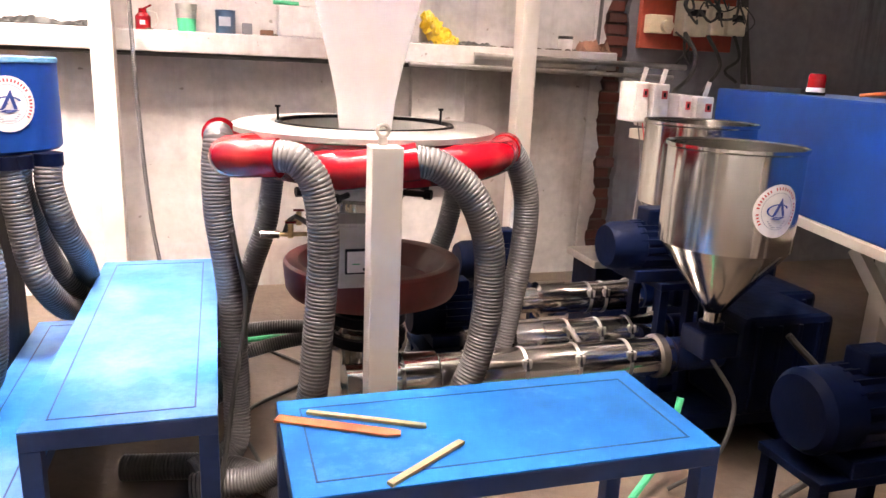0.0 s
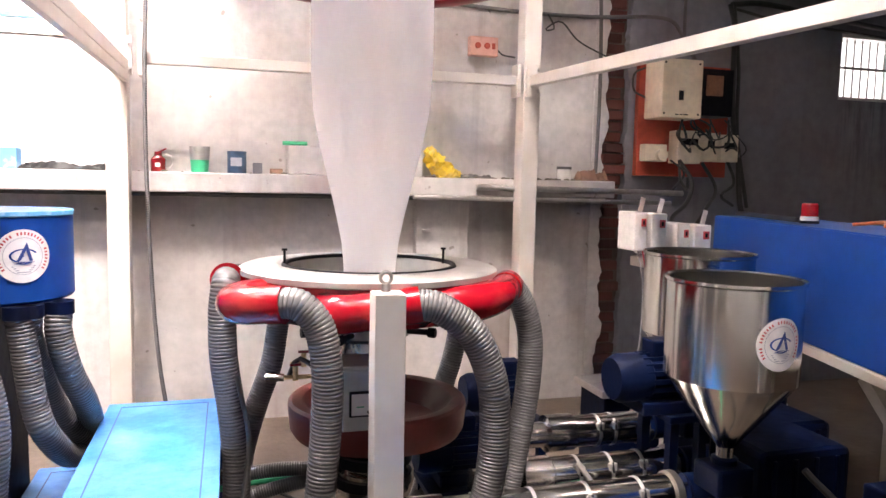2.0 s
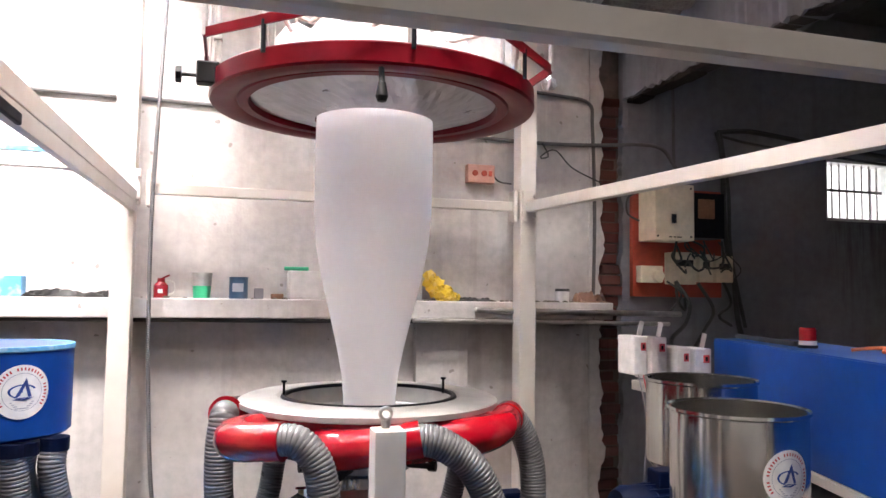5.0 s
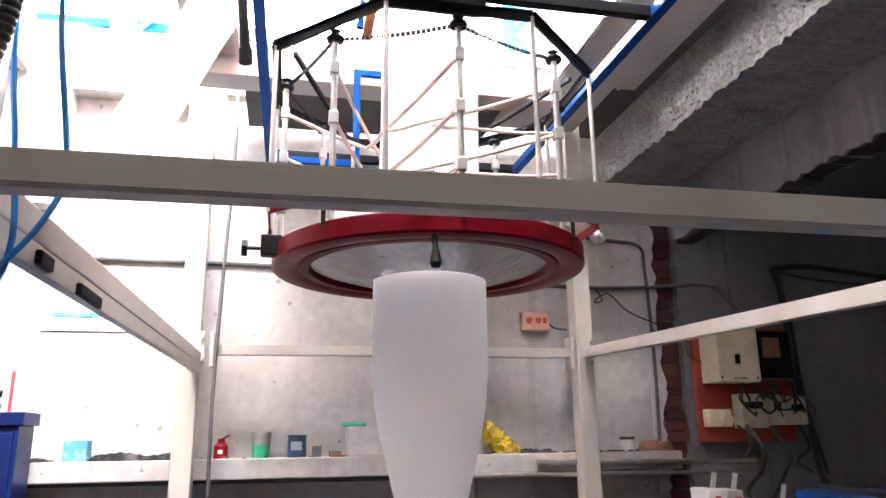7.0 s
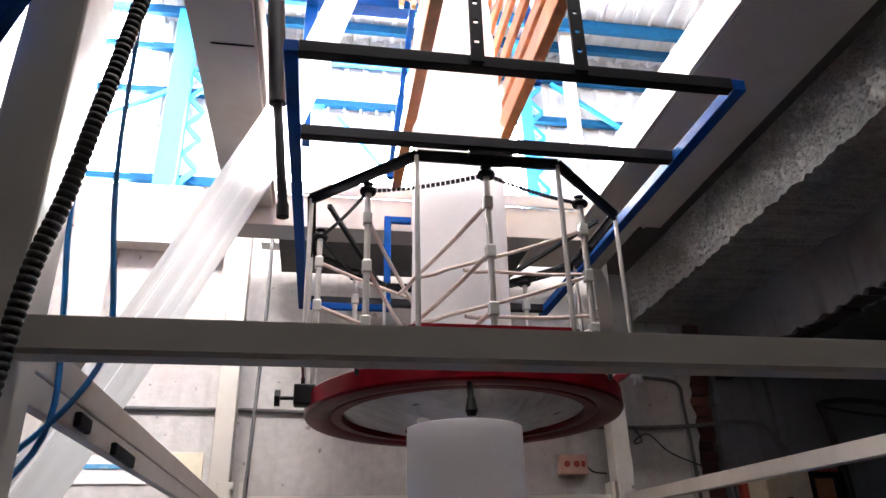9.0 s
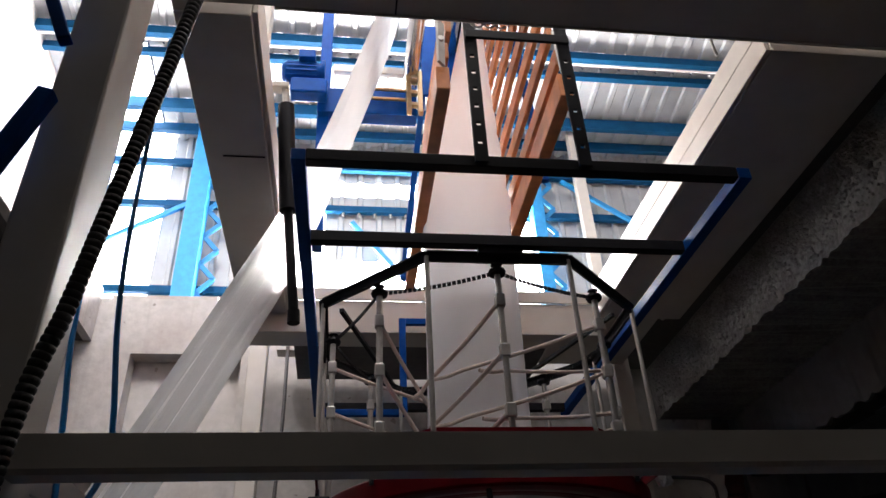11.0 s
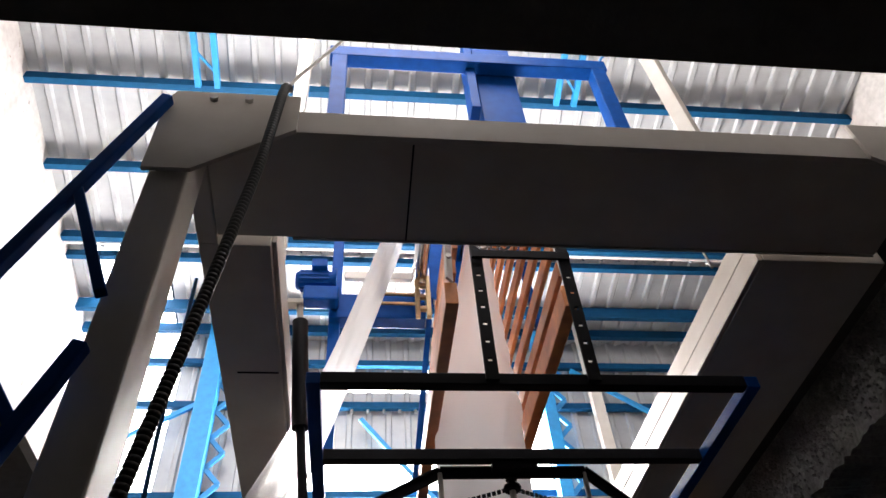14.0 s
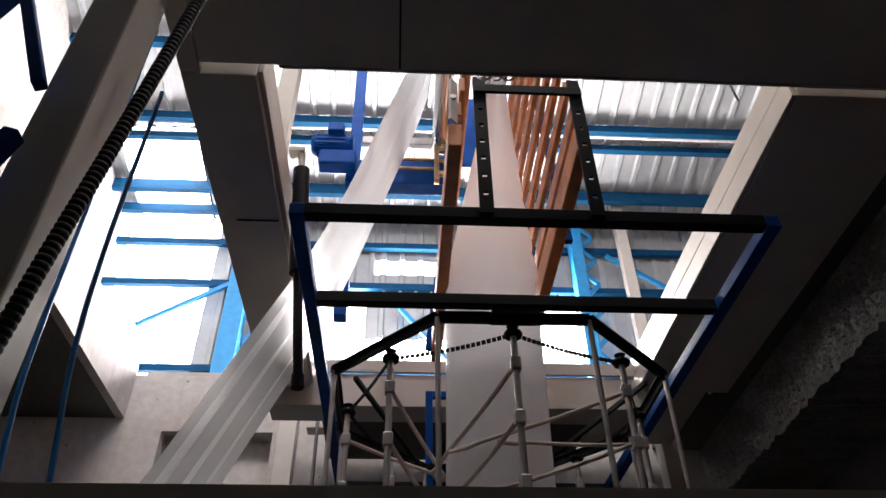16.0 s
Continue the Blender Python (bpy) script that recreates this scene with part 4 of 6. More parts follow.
def extruder(x0, x1, y, z, r, slats, motor_y):
    E = thing("extruder", ((x0 + x1) / 2, y, 0), "plastic extruder with polished barrel and dark blue gearbox", "extruder", "extruders round the die")
    part("barrel", lathe([(0, x0), (r * 0.8, x0), (r * 0.8, x0 + 0.2), (r * 1.15, x0 + 0.21), (r * 1.15, x0 + 0.34), (r, x0 + 0.35), (r, x1), (0, x1)], (0, y, z), 32, axis="X"), M["steel"], E)
    for k in range(slats):
        x = x0 + 0.45 + k * (x1 - x0 - 0.6) / max(slats - 1, 1)
        band = part("band", lathe([(r * 0.99, x + 0.008), (r * 1.03, x + 0.008), (r * 1.03, x + 0.022), (r * 0.99, x + 0.022)], (0, y, z), 32, axis="X", closed=True), M["dull_steel"], E)
        part("clasp", box(x - 0.004, x + 0.034, y - r * 0.95, y - r * 0.7, z + r * 0.25, z + r * 0.72, 0.004), M["dull_steel"], band)
        part("clasp_lever", rod((x + 0.015, y - r * 0.85, z + r * 0.75), (x + 0.015, y - r * 1.02, z + r * 0.2), 0.006, 8), M["black"], band)
    part("flange", lathe([(0, x1), (r * 1.02, x1), (r * 1.14, x1 + 0.01), (r * 1.14, x1 + 0.04), (r * 0.98, x1 + 0.05), (0, x1 + 0.05)], (0, y, z), 28, axis="X"), M["worn_steel"], E, "worn grey end flange")
    for k in range(8):
        part("bolt", rod((x1 + 0.04, y + r * 1.05 * math.cos(k * 0.785), z + r * 1.05 * math.sin(k * 0.785)), (x1 + 0.06, y + r * 1.05 * math.cos(k * 0.785), z + r * 1.05 * math.sin(k * 0.785)), 0.009, 6), M["black"], E)
    part("throat", lathe([(0, x1 + 0.05), (r * 1.0, x1 + 0.05), (r * 1.05, x1 + 0.07), (r * 0.9, x1 + 0.09), (r * 0.9, x1 + 0.32), (0, x1 + 0.32)], (0, y, z), 24, axis="X"), M["throat_blue"], E, "dark blue feed throat")
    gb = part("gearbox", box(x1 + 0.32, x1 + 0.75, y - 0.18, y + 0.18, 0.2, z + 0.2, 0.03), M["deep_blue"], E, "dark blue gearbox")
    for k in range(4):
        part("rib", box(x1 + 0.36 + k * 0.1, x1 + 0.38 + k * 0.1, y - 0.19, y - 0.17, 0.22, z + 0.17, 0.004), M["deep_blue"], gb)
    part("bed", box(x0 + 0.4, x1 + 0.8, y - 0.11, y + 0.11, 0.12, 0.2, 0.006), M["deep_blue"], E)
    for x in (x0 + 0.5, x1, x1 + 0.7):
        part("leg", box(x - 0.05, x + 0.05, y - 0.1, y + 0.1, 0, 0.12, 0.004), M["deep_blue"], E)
    return E


extruder(0.5, 1.78, 2.78, 0.43, 0.08, 4, 2.2)
extruder(1.05, 1.95, 3.06, 0.43, 0.075, 3, 3.0)
extruder(1.3, 1.98, 3.36, 0.5, 0.075, 2, 3.4)


def motor(at, r, length, axis_label, fins=18):
    x, y, z = at
    Q = thing("motor", (x, y, z - r), "dark blue ribbed electric motor " + axis_label, "motor", "electric motors")
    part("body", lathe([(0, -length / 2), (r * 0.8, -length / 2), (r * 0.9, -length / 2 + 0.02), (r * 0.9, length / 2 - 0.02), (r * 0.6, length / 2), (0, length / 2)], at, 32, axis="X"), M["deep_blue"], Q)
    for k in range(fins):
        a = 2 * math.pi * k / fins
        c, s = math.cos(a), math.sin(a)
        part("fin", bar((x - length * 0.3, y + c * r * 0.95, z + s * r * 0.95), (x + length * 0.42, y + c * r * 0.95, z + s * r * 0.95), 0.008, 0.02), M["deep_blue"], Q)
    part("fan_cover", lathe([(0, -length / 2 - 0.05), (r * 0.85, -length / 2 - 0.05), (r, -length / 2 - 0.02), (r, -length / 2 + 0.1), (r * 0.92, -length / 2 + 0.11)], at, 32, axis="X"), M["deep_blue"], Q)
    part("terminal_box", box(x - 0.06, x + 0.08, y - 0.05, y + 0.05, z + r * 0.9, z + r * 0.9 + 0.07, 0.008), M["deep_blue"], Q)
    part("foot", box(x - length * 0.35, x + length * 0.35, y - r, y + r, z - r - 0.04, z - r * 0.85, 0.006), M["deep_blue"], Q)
    return Q


motor((2.08, 2.02, 0.55), 0.14, 0.42, "on a bed beside the extruder")
motor((1.9, 3.05, 0.84), 0.105, 0.36, "behind the hoppers")
motor((1.45, 3.75, 0.6), 0.1, 0.34, "beside the die")
motor((1.08, 3.38, 0.46), 0.1, 0.28, "close to the die column")
for x, y, z, w in ((2.08, 2.02, 0.37, 0.26), (1.98, 3.05, 0.695, 0.1), (1.45, 3.75, 0.46, 0.2), (1.08, 3.38, 0.32, 0.16)):
    P = thing("pedestal", (x, y, 0), "dark blue welded motor pedestal on the floor", "stand")
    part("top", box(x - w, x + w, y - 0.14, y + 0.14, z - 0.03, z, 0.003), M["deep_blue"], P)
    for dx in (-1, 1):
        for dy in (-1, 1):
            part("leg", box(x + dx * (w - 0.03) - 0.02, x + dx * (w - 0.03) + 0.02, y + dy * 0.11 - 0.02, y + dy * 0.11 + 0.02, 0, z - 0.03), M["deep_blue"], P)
solid("chequer_plate", box(1.95, 2.35, 3.62, 3.95, 0.56, 0.6, 0.004), M["dull_steel"], "worn chequered steel cover plate", "plate")
solid("chequer_plate_stand", box(1.98, 2.32, 3.65, 3.92, 0, 0.56, 0.006), M["deep_blue"], "dark blue box stand under the cover plate", "stand")

# ---- hoppers ----


def hopper(x, y, ztop, label, badge):
    Hh = thing("hopper", (x, y, 0.5), label, "hopper", "stainless hoppers")
    r = 0.245
    part("drum", lathe([(r, ztop), (r + 0.008, ztop + 0.006), (r + 0.008, ztop - 0.006), (r, ztop - 0.012), (r, ztop - 0.37), (0.034, ztop - 0.65), (0.032, ztop - 0.72), (0.026, ztop - 0.72), (0.028, ztop - 0.65), (r - 0.008, ztop - 0.365), (r - 0.008, ztop)], (x, y, 0), 64, closed=True), M["steel"], Hh)
    part("spout", lathe([(0.035, ztop - 0.69), (0.05, ztop - 0.695), (0.05, ztop - 0.715), (0.035, ztop - 0.72)], (x, y, 0), 24, closed=True), M["deep_blue"], Hh)
    part("outlet", box(x - 0.08, x + 0.08, y - 0.08, y + 0.08, 0.5, ztop - 0.72, 0.01), M["deep_blue"], Hh)
    if badge:
        badge_on_drum(Hh, x, y, ztop - 0.2, r + 0.001, radians(-87), 0.095)
    return Hh


def badge_on_drum(parent, x, y, z, r, angle, size):
    """Round sticker wrapped on a drum: white disc, red ring of illegible marks, navy emblem."""
    def wrap(u, w, lift):
        a = angle + u / r
        return Vector((x + (r + lift) * math.cos(a), y + (r + lift) * math.sin(a), z + w))

    def patch(loop, lift):
        bm = bmesh.new()
        vs = [bm.verts.new(wrap(u, w, lift)) for u, w in loop]
        bm.faces.new(vs)
        return bm

    def grid_disc(r0, r1, lift, n=40, rings=5):
        bm = bmesh.new()
        prev = None
        for i in range(rings + 1):
            rr = r0 + (r1 - r0) * i / rings
            ring = [bm.verts.new(wrap(rr * math.cos(2 * math.pi * k / n), rr * math.sin(2 * math.pi * k / n), lift)) for k in range(n)]
            if prev:
                for k in range(n):
                    bm.faces.new((prev[k], prev[(k + 1) % n], ring[(k + 1) % n], ring[k]))
            prev = ring
        return bm
    st = part("sticker", grid_disc(0.002, size, 0.001), M["badge_white"], parent, "round white sticker with a navy emblem")
    marks = bmesh.new()
    for k in range(30):
        a = radians(215 - k * 250 / 29)
        for da in (0.0,):
            c, s = math.cos(a), math.sin(a)
            q = [(0.79, -0.03), (0.9, -0.03), (0.9, 0.03), (0.79, 0.03)]
            if k in (4, 12, 22):
                continue
            vs = [marks.verts.new(wrap(size * (rr * c - dd * s), size * (rr * s + dd * c), 0.002)) for rr, dd in q]
            marks.faces.new(vs)
    part("mark_ring", marks, M["badge_red"], st)
    part("inner_line", grid_disc(size * 0.68, size * 0.7, 0.002, rings=1), M["badge_grey"], st)
    ax = lambda pts: [(size * a, size * b) for a, b in pts]
    part("emblem", patch(ax([(-0.28, -0.22), (0.12, 0.52), (0.32, -0.18), (0.2, -0.2), (0.08, 0.22), (-0.1, -0.14)]), 0.003), M["badge_navy"], st)
    part("emblem_base", patch(ax([(-0.34, -0.28), (-0.1, -0.2), (0.4, -0.22), (0.05, -0.32)]), 0.003), M["badge_navy"], st)
    swoosh = bmesh.new()
    loop = [(0.5 * math.cos(a), 0.02 + 0.26 * math.sin(a)) for a in [radians(20 + 12 * k) for k in range(20)]]
    for (a, b), (c, d) in zip(loop, loop[1:]):
        vs = [swoosh.verts.new(wrap(size * u * f, size * w * f, 0.0025)) for u, w, f in ((a, b, 1), (c, d, 1), (c, d, 0.84), (a, b, 0.84))]
        swoosh.faces.new(vs)
    part("swoosh", swoosh, M["blue"], st)
    lines = bmesh.new()
    for k in range(4):
        w = 0.42 - 0.06 * k
        vs = [lines.verts.new(wrap(size * u, size * v, 0.002)) for u, v in ((-w, -0.36 - 0.075 * k), (w, -0.36 - 0.075 * k), (w, -0.395 - 0.075 * k), (-w, -0.395 - 0.075 * k))]
        lines.faces.new(vs)
    part("small_print", lines, M["badge_grey"], st)


hopper(1.93, 2.62, 1.325, "polished stainless conical hopper with a round sticker", True)
hopper(2.2, 3.22, 1.36, "polished stainless conical hopper standing behind another", False)

# ---- blue control cabinet ----
CAB = thing("control_cabinet", (2.95, 3.1, 0), "long blue control cabinet on cream legs along the bay", "cabinet")


def slab_between(a, b, depth, z0, z1):
    a, b = Vector(a), Vector(b)
    d = (b - a).normalized()
    n = Vector((-d.y, d.x, 0)) * depth
    bm = bmesh.new()
    lo = [bm.verts.new((p.x, p.y, z0)) for p in (a, b, b + n, a + n)]
    hi = [bm.verts.new((p.x, p.y, z1)) for p in (a, b, b + n, a + n)]
    bm.faces.new(lo[::-1]), bm.faces.new(hi)
    for k in range(4):
        bm.faces.new((lo[k], lo[(k + 1) % 4], hi[(k + 1) % 4], hi[k]))
    bmesh.ops.bevel(bm, geom=bm.edges[:], offset=0.006, segments=2, affect="EDGES")
    return bm


CA, CB2 = (2.85, 4.0, 0), (2.2, 1.5, 0)
part("body", slab_between(CA, CB2, 0.45, 0.98, 1.5), M["blue"], CAB, "long blue sheet-metal body")
part("base_rail", slab_between((2.845, 4.01, 0), (2.195, 1.49, 0), 0.46, 0.93, 0.978), M["cream"], CAB)
for y in (3.9, 2.7, 1.5):
    x = 2.87 - (4.0 - y) * 0.26
    part("leg", box(x + 0.3, x + 0.38, y - 0.04, y + 0.04, 0, 0.93, 0.004), M["cream"], CAB)
    part("brace", bar((x + 0.08, y - 0.06, 0.9), (x + 0.08, y - 0.6, 0.35), 0.05, 0.05), M["cream"], CAB)
BEAC = thing("warning_light", (2.81, 3.22, 1.5), "red warning beacon with white base on the cabinet", "beacon")
part("base", rod((2.81, 3.22, 1.5), (2.81, 3.22, 1.515), 0.046, 20), M["black"], BEAC)
part("label_band", rod((2.81, 3.22, 1.515), (2.81, 3.22, 1.535), 0.041, 20), M["white_plastic"], BEAC)
part("lens", lathe([(0, 1.6), (0.034, 1.6), (0.04, 1.59), (0.041, 1.535), (0, 1.535)], (2.81, 3.22, 0), 24), M["red"], BEAC, "red ribbed plastic lens")
solid("cable_clutter", cable([(2.75, 2.9, 1.515), (2.85, 2.82, 1.53), (2.78, 2.75, 1.515), (2.9, 2.7, 1.54), (2.82, 2.6, 1.515)], 0.008), M["orange"], "tangle of orange-brown wire on the cabinet", "wire")

# inverter boxes on the cabinet's end
for k, (x, y, z0, z1, w) in enumerate(((2.265, 4.0, 1.3, 1.518, 0.085), (2.362, 3.98, 1.275, 1.512, 0.1), (2.5, 3.94, 1.27, 1.46, 0.085), (2.6, 3.92, 1.26, 1.452, 0.11))):
    V = thing("inverter_box", (x, y, z0), "small white inverter box with a red switch", "inverter", "inverters on the cabinet end")
    part("case", box(x, x + w, y - 0.09, y + 0.09, z0, z1, 0.008), M["white_plastic"], V)
    part("switch_plate", box(x + w * 0.5, x + w * 0.85, y - 0.096, y - 0.09, z1 - 0.08, z1 - 0.035, 0.002), M["badge_red"], V, "red and black switch")
    part("rocker", box(x + w * 0.58, x + w * 0.72, y - 0.101, y - 0.096, z1 - 0.07, z1 - 0.045, 0.002), M["black"], V)
    for j in range(6):
        part("slot", box(x + w + 0.001, x + w + 0.003, y - 0.07, y + 0.07, z0 + 0.03 + j * 0.02, z0 + 0.036 + j * 0.02), M["black"], V)
    if k in (0, 1, 3):
        part("tag", bar((x + w, y, z1), (x + w + 0.02, y, z1 + 0.08), 0.028, 0.006), M["white_plastic"], V)
solid("bracket_rail", box(2.36, 2.8, 3.84, 4.1, 1.2, 1.255, 0.004), M["cream"], "cream steel bracket rail carrying the inverters", "bracket")
solid("bracket_stand", box(2.5, 2.56, 3.9, 3.96, 0, 1.2, 0.004), M["cream"], "cream steel stand for the bracket rail", "stand")
for dx in (0.0, 0.03, 0.06):
    solid("wire", cable([(2.3 + dx, 3.92, 1.3), (2.27 + dx, 3.8, 1.1), (2.25 + dx * 2, 3.78, 0.8), (2.22 + dx, 3.8, 0.45), (2.3, 3.9, 0.02)], 0.004, 6), M["badge_red"] if dx else M["hose"], "thin wires hanging from the inverter boxes", "wire")

# ---- benches ----


def bench(x0, x1, y0, y1, h, label, paint="bench_worn"):
    B = thing("bench", ((x0 + x1) / 2, (y0 + y1) / 2, 0), label, "bench", "blue steel benches")
    part("top", box(x0, x1, y0, y1, h - 0.006, h, 0.002), M[paint], B, "scuffed bright blue sheet top")
    e = 0.055
    g = bmesh.new()
    for a in ((x0 + e, x1 - e, y0 + e, y0 + e + 0.005), (x0 + e, x1 - e, y1 - e - 0.005, y1 - e), (x0 + e, x0 + e + 0.005, y0 + e, y1 - e), (x1 - e - 0.005, x1 - e, y0 + e, y1 - e)):
        box(a[0], a[1], a[2], a[3], h, h + 0.0012, bm=g)
    part("weld_line", g, M["bench_edge"], B, smooth=False)
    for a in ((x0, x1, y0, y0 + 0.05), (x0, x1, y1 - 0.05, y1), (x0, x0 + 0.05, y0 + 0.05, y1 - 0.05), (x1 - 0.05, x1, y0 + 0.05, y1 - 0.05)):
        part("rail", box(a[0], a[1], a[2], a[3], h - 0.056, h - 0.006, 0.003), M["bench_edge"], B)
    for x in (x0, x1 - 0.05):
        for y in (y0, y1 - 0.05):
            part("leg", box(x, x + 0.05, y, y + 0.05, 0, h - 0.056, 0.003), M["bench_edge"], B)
    return B


bench(-0.41, 0.06, 2.14, 3.7, 0.666, "long bright blue steel bench with scuffed top")
bench(0.212, 1.285, 1.71, 2.187, 0.666, "bright blue steel bench with wooden sticks on it", "bench_blue")
bench(-0.67, -0.42, 2.0, 3.6, 0.44, "lower blue steel step bench beside the long bench")


def stick(a, b, w, t, material, label, taper=0.0):
    a, b = Vector(a), Vector(b)
    bm = bmesh.new()
    d = (b - a).normalized()
    n = Vector((-d.y, d.x, 0))
    L = (b - a).length
    loop = [(0, -w / 2), (L * 0.9, -w / 2), (L, -w / 2 + taper), (L * 0.99, w / 2 - taper * 0.4), (L * 0.95, w / 2), (0, w / 2)]
    lo = [bm.verts.new(a + d * u + n * v) for u, v in loop]
    hi = [bm.verts.new(v.co + Vector((0, 0, t))) for v in lo]
    bm.faces.new(lo[::-1]), bm.faces.new(hi)
    for k in range(6):
        bm.faces.new((lo[k], lo[(k + 1) % 6], hi[(k + 1) % 6], hi[k]))
    return solid("stick", bm, material, label, "stick", "sticks on the bench", smooth=False)


stick((0.205, 2.08, 0.668), (0.5, 1.93, 0.668), 0.035, 0.006, M["orange"], "flat orange-painted wooden blade lying on the bench", 0.012)
stick((0.285, 2.097, 0.668), (0.575, 1.957, 0.668), 0.016, 0.008, M["stick"], "thin bare wooden stick lying on the bench")
stick((0.423, 1.715, 0.668), (0.639, 1.862, 0.668), 0.018, 0.008, M["stick"], "short bare wooden stick lying on the bench")

# ---- iris ring and bubble cage ----
CX, CY = 0.63, 3.15
IRIS = thing("iris_ring", (CX, CY, 2.5), "dark red iris ring with a crinkled foil diaphragm round the film", "iris ring")
part("rim", lathe([(0.487, 2.49), (0.487, 2.52), (0.56, 2.545), (0.632, 2.545), (0.64, 2.538), (0.642, 2.475), (0.636, 2.466), (0.61, 2.462), (0.56, 2.466), (0.54, 2.478), (0.533, 2.471), (0.495, 2.471)], (CX, CY, 0), 80, closed=True), M["iris_red"], IRIS)
foil = bmesh.new()
n, rnd = 96, random.Random(4)
prev = None
for i in range(7):
    f = i / 6
    r = 0.487 + (0.237 - 0.487) * f
    ring = [foil.verts.new((CX + r * math.cos(2 * math.pi * k / n), CY + r * math.sin(2 * math.pi * k / n), 2.495 - 0.07 * f + (rnd.uniform(-0.004, 0.004) if 0 < i < 6 else 0))) for k in range(n)]
    if prev:
        for k in range(n):
            foil.faces.new((prev[k], prev[(k + 1) % n], ring[(k + 1) % n], ring[k]))
    prev = ring
part("diaphragm", foil, M["foil"], IRIS, "crinkled silver foil diaphragm", smooth=False)
for x, y, z, axis in ((0.535, 2.53, 2.5, "down"), (-0.02, 3.0, 2.51, "out"), (1.33, 3.0, 2.61, "foil")):
    if axis == "down":
        h = part("lever", rod((x, y + 0.02, 2.48), (x, y, 2.405), 0.01, 12), M["knob"], IRIS, "black lever knob")
        part("knob", lathe([(0, 2.345), (0.014, 2.348), (0.021, 2.365), (0.012, 2.41), (0, 2.415)], (x, y, 0), 16), M["knob"], h)
    elif axis == "out":
        h = part("clamp", box(x - 0.03, x + 0.05, y - 0.03, y + 0.03, z - 0.03, z + 0.05, 0.006), M["knob"], IRIS, "black clamp with a star knob")
        part("spindle", rod((x - 0.03, y, z), (x - 0.08, y, z), 0.007, 8), M["knob"], h)
        part("knob", rod((x - 0.08, y, z), (x - 0.1, y, z), 0.032, 8), M["knob"], h)
    else:
        bm = bmesh.new()
        bmesh.ops.create_icosphere(bm, subdivisions=2, radius=0.03, matrix=Matrix.Translation((x, y, z)))
        for v in bm.verts:
            v.co += Vector((rnd.uniform(-1, 1), rnd.uniform(-1, 1), rnd.uniform(-1, 1))) * 0.009
        part("foil_wrap", bm, M["foil"], IRIS, "crumpled foil round a knob", smooth=False)
# crumpled sheet lying on the diaphragm
wad = bmesh.new()
prev = None
for i in range(6):
    ring = []
    for k in range(40):
        a = 2 * math.pi * k / 40
        r = 0.27 + 0.045 * i + rnd.uniform(-0.016, 0.016)
        ring.append(wad.verts.new((CX + r * math.cos(a), CY + r * math.sin(a), 2.548 + 0.19 * math.sin(math.pi * i / 5) * (0.5 + 0.5 * rnd.random()))))
    if prev:
        for k in range(40):
            wad.faces.new((prev[k], prev[(k + 1) % 40], ring[(k + 1) % 40], ring[k]))
    prev = ring
solid("film_scrap", wad, M["web"], "crumpled scrap of milky film lying on the diaphragm", "film scrap", smooth=False)

CAGE = thing("bubble_cage", (CX, CY, 2.63), "octagonal sizing cage of black bars, steel rods and beige guide arms", "cage")
VR = 0.706
corner = [Vector((CX + VR * math.cos(radians(22.5 + 45 * k)), CY + VR * math.sin(radians(22.5 + 45 * k)), 0)) for k in range(8)]
for k in range(8):
    a, b = corner[k], corner[(k + 1) % 8]
    up, dn = Vector((0, 0, 3.3)), Vector((0, 0, 2.63))
    part("top_bar", bar(a + up, b + up, 0.012, 0.04), M["black"], CAGE)
    part("top_flange", bar((a + up) * 1 + Vector((0, 0, 0.016)), b + up + Vector((0, 0, 0.016)), 0.036, 0.006), M["black"], CAGE)
    part("lower_bar", bar(a + dn, b + dn, 0.008, 0.035), M["iris_red"], CAGE, "flat dark red band")
    part("corner_rod", rod(a + Vector((0, 0, 2.62)), a + Vector((0, 0, 3.3)), 0.0095, 10), M["dull_steel"], CAGE)
    part("stay", rod(a.lerp(b, 0.5) + Vector((0, 0, 2.52)), a.lerp(b, 0.5) + Vector((0, 0, 2.63)), 0.008, 8), M["black"], CAGE)
chain_r = 0.612
posts = []
for k in range(8):
    a = radians(45 * k)
    p = Vector((CX + chain_r * math.cos(a), CY + chain_r * math.sin(a), 0))
    posts.append(p)
    r_ = part("guide_rod", rod(p + Vector((0, 0, 2.55)), p + Vector((0, 0, 3.27)), 0.012, 12), M["dull_steel"], CAGE)
    part("sprocket", lathe([(0, 3.25), (0.03, 3.252), (0.034, 3.262), (0.03, 3.272), (0.012, 3.275), (0.012, 3.29), (0.022, 3.295), (0, 3.3)], (p.x, p.y, 0), 16), M["black"], r_)
    for z in (2.72, 2.94, 3.14):
        cl = part("clamp", box(p.x - 0.018, p.x + 0.018, p.y - 0.018, p.y + 0.018, z - 0.025, z + 0.025, 0.005), M["ring_grey"], r_)
        if k in (1, 2, 3) or (k not in (5, 6, 7) and z < 2.8):
            continue
        # the arm runs straight to the film, touches it and ends in a short curl
        touch = [a - radians(66 + d) for d in (0, 16, 30)]
        ends = [Vector((CX + r * math.cos(g), CY + r * math.sin(g), z - dz)) for r, g, dz in zip((0.232, 0.235, 0.262), touch, (0.1, 0.115, 0.12))]
        start = p + Vector((0, 0, z))
        pts = [start, start.lerp(ends[0], 0.35) + Vector((0, 0, -0.008)), start.lerp(ends[0], 0.7) + Vector((0, 0, -0.006)), *ends]
        part("guide_arm", cable(pts, 0.0085, 8, 0.035), M["pinkish_tube"], cl, "beige guide arm")
